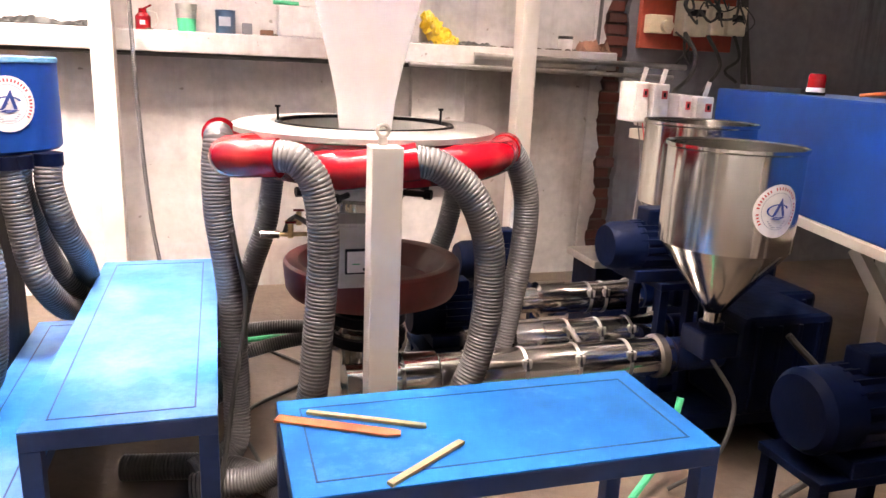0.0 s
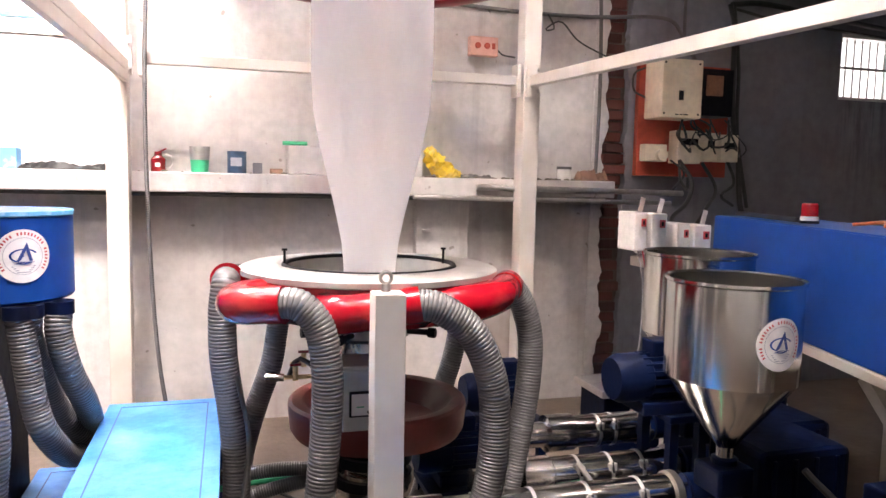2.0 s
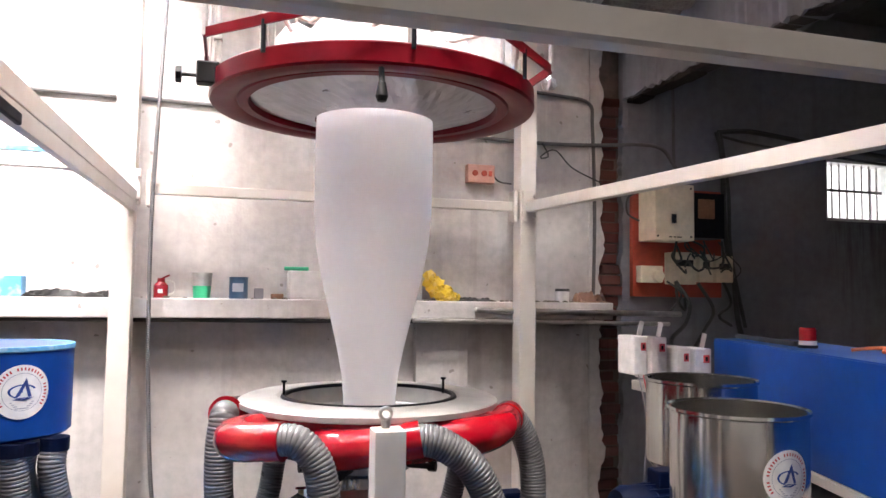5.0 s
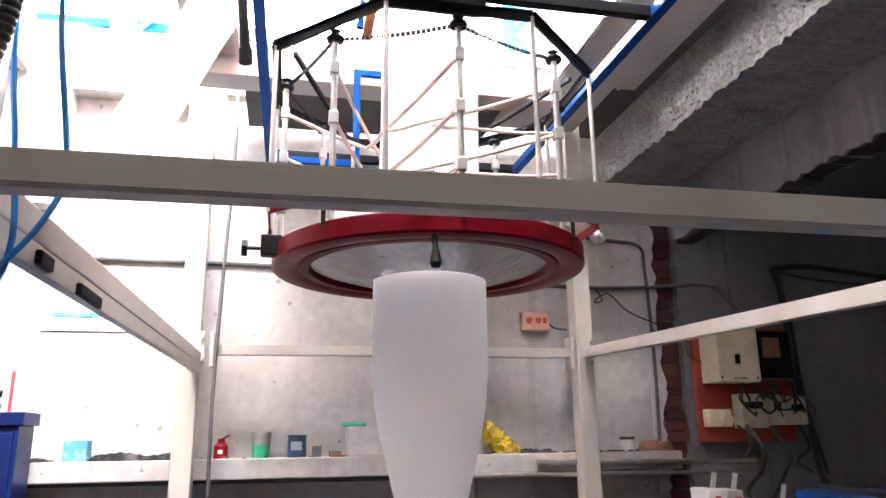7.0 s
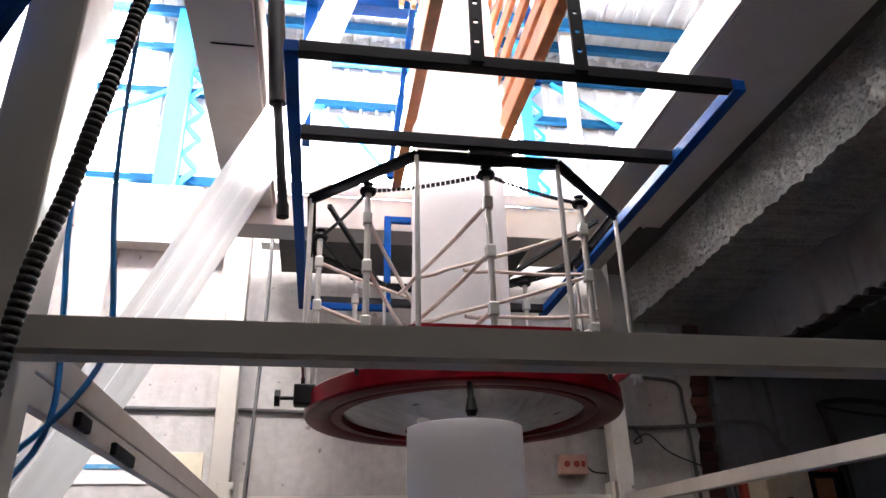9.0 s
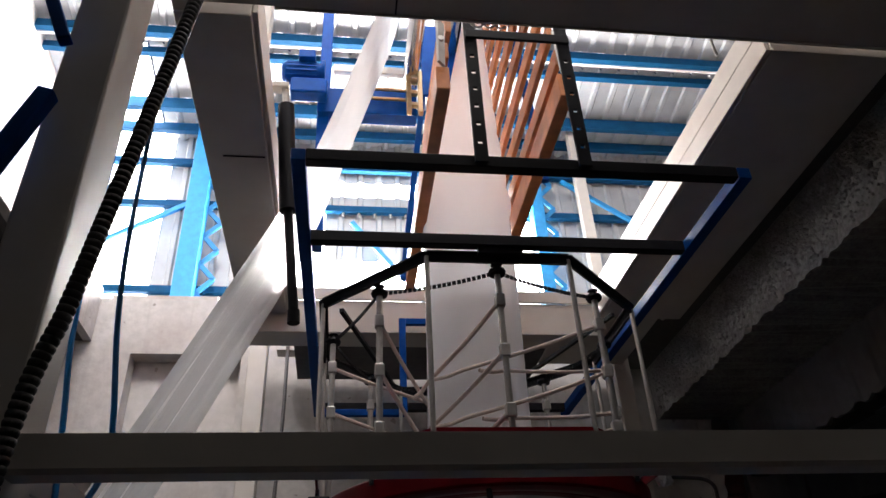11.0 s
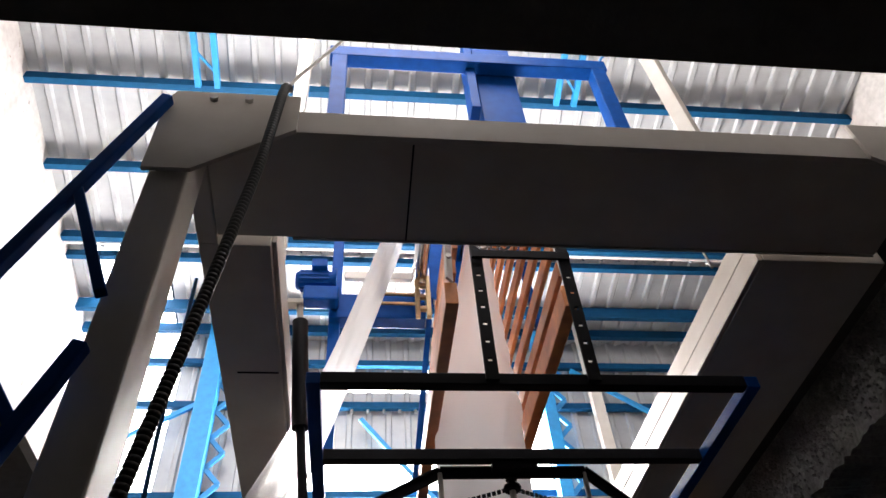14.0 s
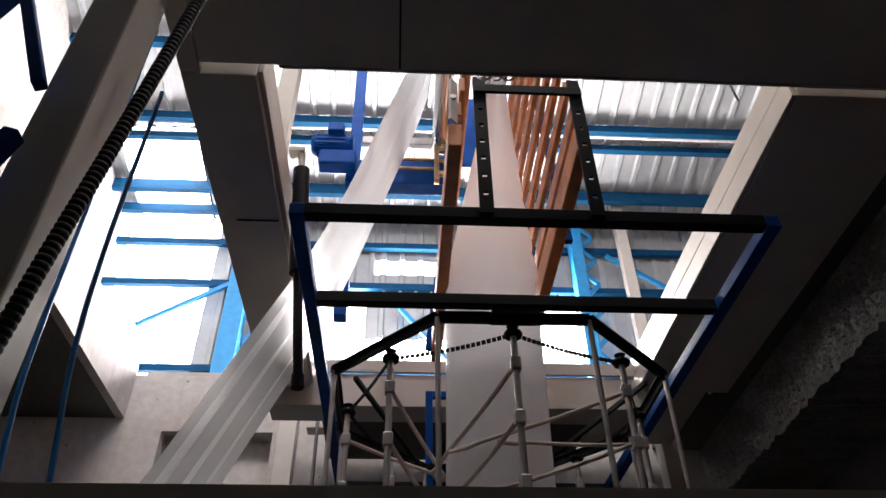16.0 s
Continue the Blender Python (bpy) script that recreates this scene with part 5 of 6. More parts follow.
# roller chain between the sprockets
for k in range(8):
    a, b = posts[k] + Vector((0, 0, 3.262)), posts[(k + 1) % 8] + Vector((0, 0, 3.262))
    bm = bmesh.new()
    m = 24
    for j in range(m):
        f0, f1 = j / m, (j + 0.75) / m
        sag = lambda f: Vector((0, 0, -0.012 * math.sin(math.pi * f)))
        bar(a.lerp(b, f0) + sag(f0), a.lerp(b, f1) + sag(f1), 0.006, 0.015, bm=bm)
    part("chain", bm, M["black"], CAGE, smooth=False)

HANG = thing("cage_carrier", (0.65, 2.9, 3.35), "black and blue steel carrier frame that holds the cage", "frame")
for x in (-0.09, 1.385):
    part("arm", bar((x, 2.0, 3.35), (x * 0.97 + 0.015, 4.25, 3.35), 0.045, 0.045, 0.003), M["frame_blue"], HANG, "blue square arm")
part("cross_bar", box(-0.067, 1.36, 2.0, 2.04, 3.33, 3.375, 0.003), M["black"], HANG)
part("cross_bar", box(-0.067, 1.36, 2.45, 2.49, 3.33, 3.375, 0.003), M["black"], HANG)
part("cross_bar", box(-0.067, 1.36, 4.15, 4.19, 3.33, 3.375, 0.003), M["black"], HANG)
part("joint_plate", box(0.55, 0.72, 2.46, 2.54, 3.3, 3.33, 0.003), M["black"], HANG)
part("diagonal", bar((0.05, 3.0, 3.34), (0.42, 4.1, 3.34), 0.018, 0.018), M["black"], HANG)
part("diagonal", bar((1.25, 3.0, 3.34), (0.85, 4.1, 3.34), 0.018, 0.018), M["black"], HANG)
for x in (0.487, 0.829):
    bm = box(x - 0.022, x - 0.008, 1.985, 1.995, 3.34, 4.0)
    box(x + 0.008, x + 0.022, 1.985, 1.995, 3.34, 4.0, bm=bm)
    edges = [3.34] + [3.42 + 0.08 * k for k in range(6)] + [4.0]
    for k, (a, b) in enumerate(zip(edges, edges[1:])):
        box(x - 0.008, x + 0.008, 1.985, 1.995, a + (0.008 if k else 0), b - (0.008 if k < 6 else 0), bm=bm)
    part("slotted_strap", bm, M["black"], HANG, "black strap with adjusting holes", smooth=False)
part("strap_head", box(0.467, 0.85, 1.972, 1.984, 3.905, 3.945, 0.002), M["black"], HANG)
part("side_frame", box(0.367, 0.405, 3.92, 3.95, 3.215, 3.79, 0.003), M["frame_blue"], HANG, "blue square-tube side frame")
part("side_frame", box(0.406, 0.52, 3.92, 3.95, 3.752, 3.79, 0.003), M["frame_blue"], HANG)
part("side_frame", box(-0.06, 0.366, 3.92, 3.95, 3.215, 3.25, 0.003), M["frame_blue"], HANG)

# ---- collapsing boards ----
for side, xb, xt, lab in ((1, 0.9, 0.835, "collapsing board of varnished wooden slats"), (-1, 0.415, 0.57, "collapsing board of varnished slats, seen edge on")):
    Bd = thing("collapsing_board", (xb, 3.1, 3.88), lab + " beside the film", "board", "collapsing boards")
    for k in range(9):
        z = 3.93 + 0.165 * k
        x = xb + (xt - xb) * k / 8
        w, h = (0.027, 0.06) if k == 0 else (0.012, 0.042)
        part("slat", box(x - w, x + w, 2.2 + 0.01 * k, 4.0 if side > 0 else 3.75, z - h, z + h, 0.005), M["wood"], Bd)
    for y in (2.75, 3.9) if side > 0 else (3.65,):
        part("side_rail", bar((xb + side * 0.045, y, 3.88), (xt + side * 0.038, y, 5.35), 0.035, 0.03, 0.003), M["frame_blue"], Bd)
    ep = part("end_plate", bar((xb + side * 0.006, 2.188, 3.99), (xb + side * 0.0, 2.194, 4.24), 0.04, 0.012), M["ring_grey"], Bd, "grey metal end plate")
    part("bolt", rod((xb + side * 0.004, 2.17, 4.12), (xb + side * 0.004, 2.184, 4.12), 0.013, 6), M["dull_steel"], ep)

# ---- nip station above ----
NIP = thing("nip_station", (0.6, 3.0, 5.0), "blue nip roller station with motor on the upper deck", "machine")
part("cross_beam", box(-0.2, 1.75, 2.55, 2.65, 6.5, 6.62, 0.005), M["frame_blue"], NIP)
for x in (-0.13, 1.68):
    part("upright", box(x - 0.05, x + 0.05, 2.55, 2.65, 5.3, 6.5, 0.005), M["frame_blue"], NIP)
part("box_beam", box(0.82, 1.1, 2.66, 2.78, 5.9, 6.95, 0.006), M["frame_blue"], NIP, "wide scuffed blue box beam")
part("channel", box(0.74, 0.8, 2.6, 2.75, 6.0, 6.9, 0.004), M["frame_blue"], NIP)
for x in (-0.105,):
    part("upright", box(x - 0.035, x + 0.035, 3.6, 3.68, 4.06, 6.5, 0.004), M["frame_blue"], NIP)
part("base_channel", box(-0.14, 0.47, 3.55, 3.65, 5.0, 5.2, 0.004), M["frame_blue"], NIP)
mt = part("motor_body", lathe([(0, -0.36), (0.05, -0.36), (0.065, -0.34), (0.065, -0.12), (0, -0.12)], (0, 3.5, 5.26), 20, axis="X"), M["frame_blue"], NIP, "blue gear motor")
for k in range(14):
    c, d = math.cos(2 * math.pi * k / 14), math.sin(2 * math.pi * k / 14)
    part("fin", bar((-0.33, 3.5 + 0.067 * c, 5.26 + 0.067 * d), (-0.15, 3.5 + 0.067 * c, 5.26 + 0.067 * d), 0.006, 0.012), M["frame_blue"], mt)
part("flange", rod((-0.12, 3.5, 5.26), (-0.1, 3.5, 5.26), 0.085, 24), M["frame_blue"], mt)
part("gear_case", box(-0.3, -0.08, 3.44, 3.54, 5.05, 5.17, 0.012), M["frame_blue"], mt)
part("terminal_box", box(-0.26, -0.16, 3.4, 3.5, 5.3, 5.37, 0.006), M["frame_blue"], mt)
part("bearing_rail", box(-0.05, 0.5, 3.5, 3.54, 5.3, 5.36, 0.003), M["cream"], NIP)
for z in (5.08, 5.16):
    part("adjusting_screw", rod((0.1, 3.5, z), (0.4, 3.5, z), 0.011, 10), M["brass"], NIP)
part("bracket", box(0.4, 0.43, 3.46, 3.5, 4.95, 5.3, 0.004), M["brass"], NIP, "brass-coloured bearing bracket")
part("bracket", box(0.47, 0.5, 3.46, 3.5, 4.95, 5.3, 0.004), M["brass"], NIP, "brass-coloured bearing bracket")
for z in (5.02, 5.12, 5.22):
    part("bearing_block", box(0.43, 0.47, 3.465, 3.495, z - 0.015, z + 0.015, 0.003), M["brass"], NIP)
part("guide_roller", rod((0.435, 2.7, 5.3), (0.435, 3.6, 5.3), 0.05, 28), M["steel"], NIP)
ROLL = part("nip_roller", rod((0.715, 2.7, 5.65), (0.715, 3.6, 5.65), 0.045, 28), M["steel"], NIP, "polished nip roller")
part("nip_roller", rod((0.812, 2.7, 5.65), (0.812, 3.6, 5.65), 0.045, 28), M["rubber"], NIP, "black rubber nip roller")
part("guide_roller", rod((0.33, 2.7, 5.78), (0.33, 3.6, 5.78), 0.035, 24), M["steel"], NIP)
part("side_plate", box(0.52, 0.9, 3.608, 3.632, 5.24, 5.9, 0.004), M["frame_blue"], NIP)
part("side_plate", box(0.3, 0.9, 2.668, 2.692, 5.56, 5.9, 0.004), M["frame_blue"], NIP)
part("hanger", box(0.41, 0.46, 2.668, 2.692, 5.25, 5.559, 0.004), M["dull_steel"], NIP)
for a, b in (((-0.4, 2.85, 4.06), (-0.4, 2.85, 8.4)), ((2.1, 2.5, 4.06), (1.95, 2.4, 8.0)), ((2.7, 3.4, 4.06), (2.0, 2.4, 6.6))):
    part("stay_post", bar(a, b, 0.09, 0.09, 0.004), M["cream"], NIP)
solid("blue_tube", cable([(1.7, 2.6, 6.55), (1.75, 2.55, 6.68), (1.9, 2.5, 6.75), (2.05, 2.45, 6.72)], 0.012), M["air_blue"], "bent blue air tube at the nip frame", "tube")

# flat film web running down to the winder
web = bmesh.new()
path, _ = spline([(0.375, 0, 5.8), (0.3, 0, 5.45), (0.15, 0, 4.9), (-0.12, 0, 3.99), (-0.44, 0, 3.26), (-0.8, 0, 2.5), (-1.4, 0, 1.3), (-1.7, 0, 0.62)], 90)
prev = None
for p in path:
    row = []
    for k in range(19):
        f = k / 18
        wv = 0.006 * math.sin(f * 21 + p.z * 0.6) + 0.004 * math.sin(f * 43 + 1.3 * p.z)
        row.append(web.verts.new((p.x + wv, 2.83 + 0.64 * f, p.z + wv * 0.5)))
    if prev:
        for k in range(18):
            web.faces.new((prev[k], prev[k + 1], row[k + 1], row[k]))
    prev = row
solid("film_web", web, M["web"], "flat folded white film web running down to the winder", "film web")
WND = thing("winder_roll", (-1.8, 3.15, 0), "white film roll on a blue winder stand", "film roll")
part("roll", rod((-1.8, 2.82, 0.6), (-1.8, 3.48, 0.6), 0.13, 36), M["film"], WND)
for y in (2.74, 3.56):
    part("stand", box(-1.88, -1.72, y - 0.03, y + 0.03, 0, 0.64, 0.006), M["deep_blue"], WND)

# black gas spring hung beside the opening
CYL = thing("gas_strut", (-0.2, 2.6, 3.3), "black pneumatic cylinder hung on a cream bracket", "cylinder")
part("barrel", rod((-0.205, 2.55, 4.07), (-0.165, 2.585, 3.55), 0.034, 20), M["black"], CYL)
part("rod", rod((-0.205, 2.55, 4.07), (-0.216, 2.545, 4.17), 0.014, 12), M["dull_steel"], CYL)
part("lower_rod", rod((-0.165, 2.585, 3.55), (-0.118, 2.6, 3.12), 0.018, 16), M["black"], CYL)
part("foot", rod((-0.118, 2.6, 3.12), (-0.115, 2.601, 3.07), 0.023, 16), M["black"], CYL)
part("bracket", box(-0.268, -0.2, 2.52, 2.57, 4.16, 4.185, 0.003), M["cream"], CYL)

# ---- cables at the front post ----
def conduit(name, pts, r, label, material, pitch=0.014):
    return solid(name, ribbed(pts, r, pitch, 12, 0.16), (material, M["hose_groove"]), label, "conduit")


conduit("flexible_conduit", [(-0.2, 1.38, 4.05), (-0.21, 1.35, 3.977), (-0.235, 1.34, 3.6), (-0.27, 1.34, 3.3), (-0.32, 1.345, 2.92), (-0.365, 1.35, 2.6), (-0.39, 1.36, 2.45), (-0.43, 1.37, 2.24), (-0.47, 1.38, 1.6), (-0.5, 1.38, 0.8), (-0.52, 1.38, 0.05)], 0.016, "black ribbed cable conduit running down the front post", M["rubber"])
conduit("flexible_conduit", [(-0.33, 4.98, 4.25), (-0.33, 5.0, 3.6), (-0.355, 5.0, 2.865), (-0.375, 5.0, 2.1), (-0.361, 5.0, 1.275), (-0.323, 5.0, 0.594), (-0.25, 5.0, 0.05)], 0.013, "grey ribbed conduit hanging in front of the wall", M["hose"])
solid("air_tube", cable([(-0.48, 1.6, 3.6), (-0.472, 1.6, 3.0), (-0.465, 1.6, 2.56), (-0.44, 1.6, 2.335), (-0.425, 1.6, 2.13), (-0.5, 1.62, 2.0), (-0.75, 1.65, 1.7)], 0.006), M["air_blue"], "blue air tube looped over the side beam", "tube")
solid("air_tube", cable([(-0.41, 1.62, 3.4), (-0.4, 1.6, 2.85), (-0.386, 1.6, 2.58), (-0.352, 1.6, 2.337), (-0.354, 1.6, 2.242), (-0.43, 1.6, 2.115), (-0.6, 1.6, 1.97), (-0.9, 1.62, 1.8)], 0.006), M["air_blue"], "blue air tube looped over the side beam", "tube")

solid("rope", cable([(-0.215, 1.42, 4.03), (-0.2, 1.42, 4.16), (-0.1, 1.435, 4.4), (-0.01, 1.45, 4.62), (0.1, 1.47, 4.9)], 0.006), M["white_plastic"], "pale rope tied to the platform corner", "rope")
for x in (0.48, 0.52, 0.56):
    solid("wire_tie", cable([(x - 0.03, 1.875, 3.86), (x, 1.872, 3.9), (x + 0.035, 1.875, 3.865), (x + 0.01, 1.88, 3.845), (x - 0.02, 1.88, 3.875)], 0.0035, 6, 0.012), M["dull_steel"], "twisted binding wire at the plate edge", "wire")
solid("wire_end", cable([(1.33, 1.872, 3.93), (1.335, 1.872, 3.84), (1.34, 1.872, 3.77)], 0.005, 6), M["dull_steel"], "short wire end hanging from the plate edge", "wire")

# stair railing beside the front post
RAIL = thing("stair_railing", (-0.9, 1.4, 2.6), "dark blue steel stair railing beside the tower", "railing")
part("hand_rail", bar((-0.56, 1.37, 3.94), (-0.93, 1.37, 2.7), 0.035, 0.035, 0.004), M["frame_blue"], RAIL)
part("mid_rail", bar((-0.535, 1.37, 2.95), (-0.735, 1.37, 2.29), 0.035, 0.035, 0.004), M["frame_blue"], RAIL)
part("baluster", bar((-0.692, 1.37, 3.47), (-0.537, 1.37, 3.1), 0.028, 0.028, 0.003), M["frame_blue"], RAIL)
part("baluster", bar((-0.82, 1.37, 3.04), (-0.605, 1.37, 2.745), 0.028, 0.028, 0.003), M["frame_blue"], RAIL)

# ---- blower drum ----
DR = thing("blower_drum", (-0.725, 3.3, 0), "blue air distribution drum on a dark column with ribbed hoses", "drum")
part("drum", lathe([(0, 1.535), (0.25, 1.535), (0.26, 1.525), (0.26, 1.225), (0.25, 1.215), (0, 1.215)], (-0.725, 3.3, 0), 56), M["blue"], DR, "blue painted drum with a pale rim painted as highlight")
# pale ring paints the highlight along the drum's top edge
part("rim", lathe([(0.235, 1.536), (0.262, 1.536), (0.264, 1.522), (0.262, 1.518), (0.235, 1.53)], (-0.725, 3.3, 0), 56, closed=True), M["pale_blue"], DR)
part("column", box(-0.9, -0.68, 3.14, 3.5, 0, 1.215, 0.01), M["deep_blue"], DR)
part("switch", box(-0.76, -0.72, 3.125, 3.14, 0.75, 0.85, 0.003), M["white_plastic"], DR)
for x, y in ((-0.572, 3.1), (-0.49, 3.17), (-0.6, 3.08), (-0.76, 3.06)):
    part("spigot", rod((x, y, 1.17), (x, y, 1.215), 0.05, 20), M["deep_blue"], DR)
badge_on_drum(DR, -0.725, 3.3, 1.385, 0.262, radians(-56), 0.092)
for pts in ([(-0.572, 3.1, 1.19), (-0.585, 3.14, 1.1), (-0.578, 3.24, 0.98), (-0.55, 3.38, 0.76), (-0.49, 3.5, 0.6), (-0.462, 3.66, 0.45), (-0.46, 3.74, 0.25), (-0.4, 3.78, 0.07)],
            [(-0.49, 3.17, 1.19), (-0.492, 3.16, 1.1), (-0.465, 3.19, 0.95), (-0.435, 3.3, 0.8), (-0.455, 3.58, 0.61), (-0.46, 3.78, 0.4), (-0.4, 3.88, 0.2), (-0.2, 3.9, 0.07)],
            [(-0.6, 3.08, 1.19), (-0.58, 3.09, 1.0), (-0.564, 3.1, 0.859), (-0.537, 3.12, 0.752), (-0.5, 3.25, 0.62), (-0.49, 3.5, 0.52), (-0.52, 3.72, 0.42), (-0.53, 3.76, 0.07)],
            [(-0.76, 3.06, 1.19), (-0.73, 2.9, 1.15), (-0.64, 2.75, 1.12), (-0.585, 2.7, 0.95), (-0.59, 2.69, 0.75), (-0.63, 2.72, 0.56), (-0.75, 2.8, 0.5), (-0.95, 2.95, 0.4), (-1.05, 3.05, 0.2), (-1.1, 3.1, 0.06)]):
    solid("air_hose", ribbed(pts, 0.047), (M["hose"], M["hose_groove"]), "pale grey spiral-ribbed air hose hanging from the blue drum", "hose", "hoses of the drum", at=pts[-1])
solid("air_hose", ribbed([(-0.3, 3.0, 0.055), (0.1, 2.9, 0.055), (0.3, 2.6, 0.055), (0.2, 2.3, 0.055), (-0.1, 2.25, 0.055)], 0.05), (M["dark_hose"], M["hose_groove"]), "grey ribbed air hose on the floor, darkened for the benches' shade", "hose")
for pts, mat_, lab in (([(-0.2, 3.35, 0.33), (0.1, 3.4, 0.37), (0.35, 3.45, 0.36), (0.6, 3.5, 0.3)], "green", "green garden hose running behind the die"), ([(0.7, 1.95, 0.02), (0.95, 1.8, 0.02), (1.15, 1.9, 0.02), (1.4, 2.3, 0.02), (1.7, 2.5, 0.15), (1.78, 2.55, 0.35)], "green", "green garden hose lying on the floor"),
                       ([(-0.3, 2.5, 0.02), (0.0, 2.6, 0.015), (0.2, 2.9, 0.015), (0.15, 3.4, 0.02), (0.5, 3.8, 0.015), (0.2, 4.3, 0.015)], "rubber", "black cable lying on the floor"), ([(0.1, 2.4, 0.015), (0.3, 2.45, 0.015), (0.35, 2.2, 0.015), (0.15, 2.05, 0.015), (0.1, 2.3, 0.015)], "rubber", "coiled black cable on the floor"),
                       ([(0.12, 3.0, 0.95), (0.16, 2.95, 0.7), (0.11, 2.85, 0.4), (0.05, 2.7, 0.1), (0.0, 2.6, 0.012)], "rubber", "thin black cable hanging beside the bench"), ([(0.45, 2.9, 0.93), (0.38, 2.9, 1.0), (0.33, 2.93, 1.02), (0.3, 2.95, 0.95)], "rubber", "thin black wire at the air valve")):
    solid("hose" if mat_ == "green" else "cable", cable(pts, 0.014 if mat_ == "green" else 0.009), M[mat_], lab, "hose" if mat_ == "green" else "cable")

# ---- things on the ledge ----
LZ = 1.69
can = thing("oil_can", (-0.33, 5.29, LZ), "red oil can with a wire handle on the ledge", "oil can")
part("body", lathe([(0, LZ), (0.045, LZ), (0.045, LZ + 0.08), (0.025, LZ + 0.1), (0.022, LZ + 0.125), (0, LZ + 0.125)], (-0.33, 5.29, 0), 20), M["red"], can)
part("label_patch", box(-0.345, -0.315, 5.243, 5.246, LZ + 0.03, LZ + 0.055), M["badge_white"], can)
part("spout", rod((-0.33, 5.29, LZ + 0.12), (-0.28, 5.27, LZ + 0.145), 0.006, 8), M["red"], can)
part("handle", cable([(-0.3, 5.29, LZ + 0.11), (-0.255, 5.29, LZ + 0.1), (-0.25, 5.29, LZ + 0.04), (-0.285, 5.29, LZ + 0.02)], 0.005), M["dull_steel"], can)
mug = thing("plastic_mug", (-0.08, 5.29, LZ), "clear plastic mug with green lower half on the ledge", "mug")
part("upper", lathe([(0.058, LZ + 0.08), (0.064, LZ + 0.165), (0.06, LZ + 0.165), (0.054, LZ + 0.08)], (-0.08, 5.29, 0), 24, closed=True), M["ring_grey"], mug)
part("lower", lathe([(0, LZ), (0.052, LZ), (0.058, LZ + 0.079), (0, LZ + 0.079)], (-0.08, 5.29, 0), 24), M["green"], mug)
tin = thing("paint_tin", (0.15, 5.29, LZ), "dark blue paint tin with a smeared label", "tin")
part("body", lathe([(0, LZ), (0.06, LZ), (0.06, LZ + 0.135), (0.064, LZ + 0.14), (0.058, LZ + 0.142), (0.056, LZ + 0.12), (0, LZ + 0.12)], (0.15, 5.29, 0), 24), M["tin_blue"], tin)
part("label_patch", box(0.11, 0.18, 5.226, 5.229, LZ + 0.045, LZ + 0.1), M["badge_grey"], tin)
solid("small_box", box(0.25, 0.31, 5.26, 5.32, LZ, LZ + 0.07, 0.004), M["plaster_grey"], "small grey box on the ledge", "box")
solid("brick_piece", box(0.36, 0.44, 5.25, 5.33, LZ, LZ + 0.035, 0.006), M["clay"], "dark broken brick piece on the ledge", "brick")
gt = thing("green_tool", (0.53, 5.27, 1.88), "light green plastic scraper lying on the block", "tool")
part("handle", rod((0.44, 5.26, 1.895), (0.6, 5.27, 1.895), 0.013, 10), M["green"], gt)
bag = bmesh.new()
rnd = random.Random(9)
for c, s in (((1.46, 5.3, 1.84), (0.05, 0.04, 0.06)), ((1.5, 5.3, 1.79), (0.06, 0.05, 0.07)), ((1.56, 5.29, 1.74), (0.07, 0.05, 0.05)), ((1.62, 5.29, 1.715), (0.05, 0.045, 0.03))):
    r = bmesh.ops.create_icosphere(bag, subdivisions=3, radius=1, matrix=Matrix.Translation(c) @ Matrix.Diagonal((*s, 1)))
    for v in r["verts"]:
        v.co += Vector((rnd.uniform(-1, 1), rnd.uniform(-1, 1), rnd.uniform(-1, 1))) * 0.02
solid("yellow_bag", bag, M["yellow"], "crumpled yellow and white plastic bag on the ledge", "bag", smooth=False)


def cloth(x0, x1, y0, y1, z, h, seed, name, label, material):
    bm, rn = bmesh.new(), random.Random(seed)
    nx, ny = 26, 7
    g = [[bm.verts.new((x0 + (x1 - x0) * i / nx, y0 + (y1 - y0) * j / ny, z + 0.004 + h * abs(math.sin(i * 0.33 + j * 0.9) * math.cos(j * 0.8 + i * 0.17)) * rn.uniform(0.8, 1) * (1 if 0 < i < nx and 0 < j < ny else 0.1))) for j in range(ny + 1)] for i in range(nx + 1)]
    for i in range(nx):
        for j in range(ny):
            bm.faces.new((g[i][j], g[i + 1][j], g[i + 1][j + 1], g[i][j + 1]))
    ex = bmesh.ops.extrude_face_region(bm, geom=bm.faces[:])
    for v in [e for e in ex["geom"] if isinstance(e, bmesh.types.BMVert)]:
        v.co.z = z
    return solid(name, bm, M[material], label, "rag")


cloth(-1.1, -0.58, 5.17, 5.36, LZ, 0.05, 1, "black_rag", "crumpled black plastic sheet on the ledge", "knob")
cloth(-2.4, -1.35, 5.18, 5.36, LZ, 0.025, 2, "black_rag", "crumpled dark sheet on the ledge", "knob")
cloth(1.66, 1.9, 5.2, 5.35, LZ, 0.03, 3, "dark_rag", "dark oily rag on the ledge", "rubber")
cloth(2.58, 2.82, 5.2, 5.36, LZ, 0.09, 5, "brown_rag", "brown heap of rags on the ledge", "clay")
solid("card_box", box(-1.26, -1.12, 5.25, 5.36, LZ, LZ + 0.125, 0.004), M["pale_blue"], "pale blue and white carton on the ledge", "carton")
cup = thing("glue_pot", (2.48, 5.28, LZ), "white pot with a dark lid on the ledge", "pot")
part("body", lathe([(0, LZ), (0.05, LZ), (0.052, LZ + 0.08), (0, LZ + 0.08)], (2.48, 5.28, 0), 20), M["white_plastic"], cup)
part("lid", lathe([(0, LZ + 0.08), (0.054, LZ + 0.08), (0.054, LZ + 0.1), (0, LZ + 0.1)], (2.48, 5.28, 0), 20), M["rubber"], cup)
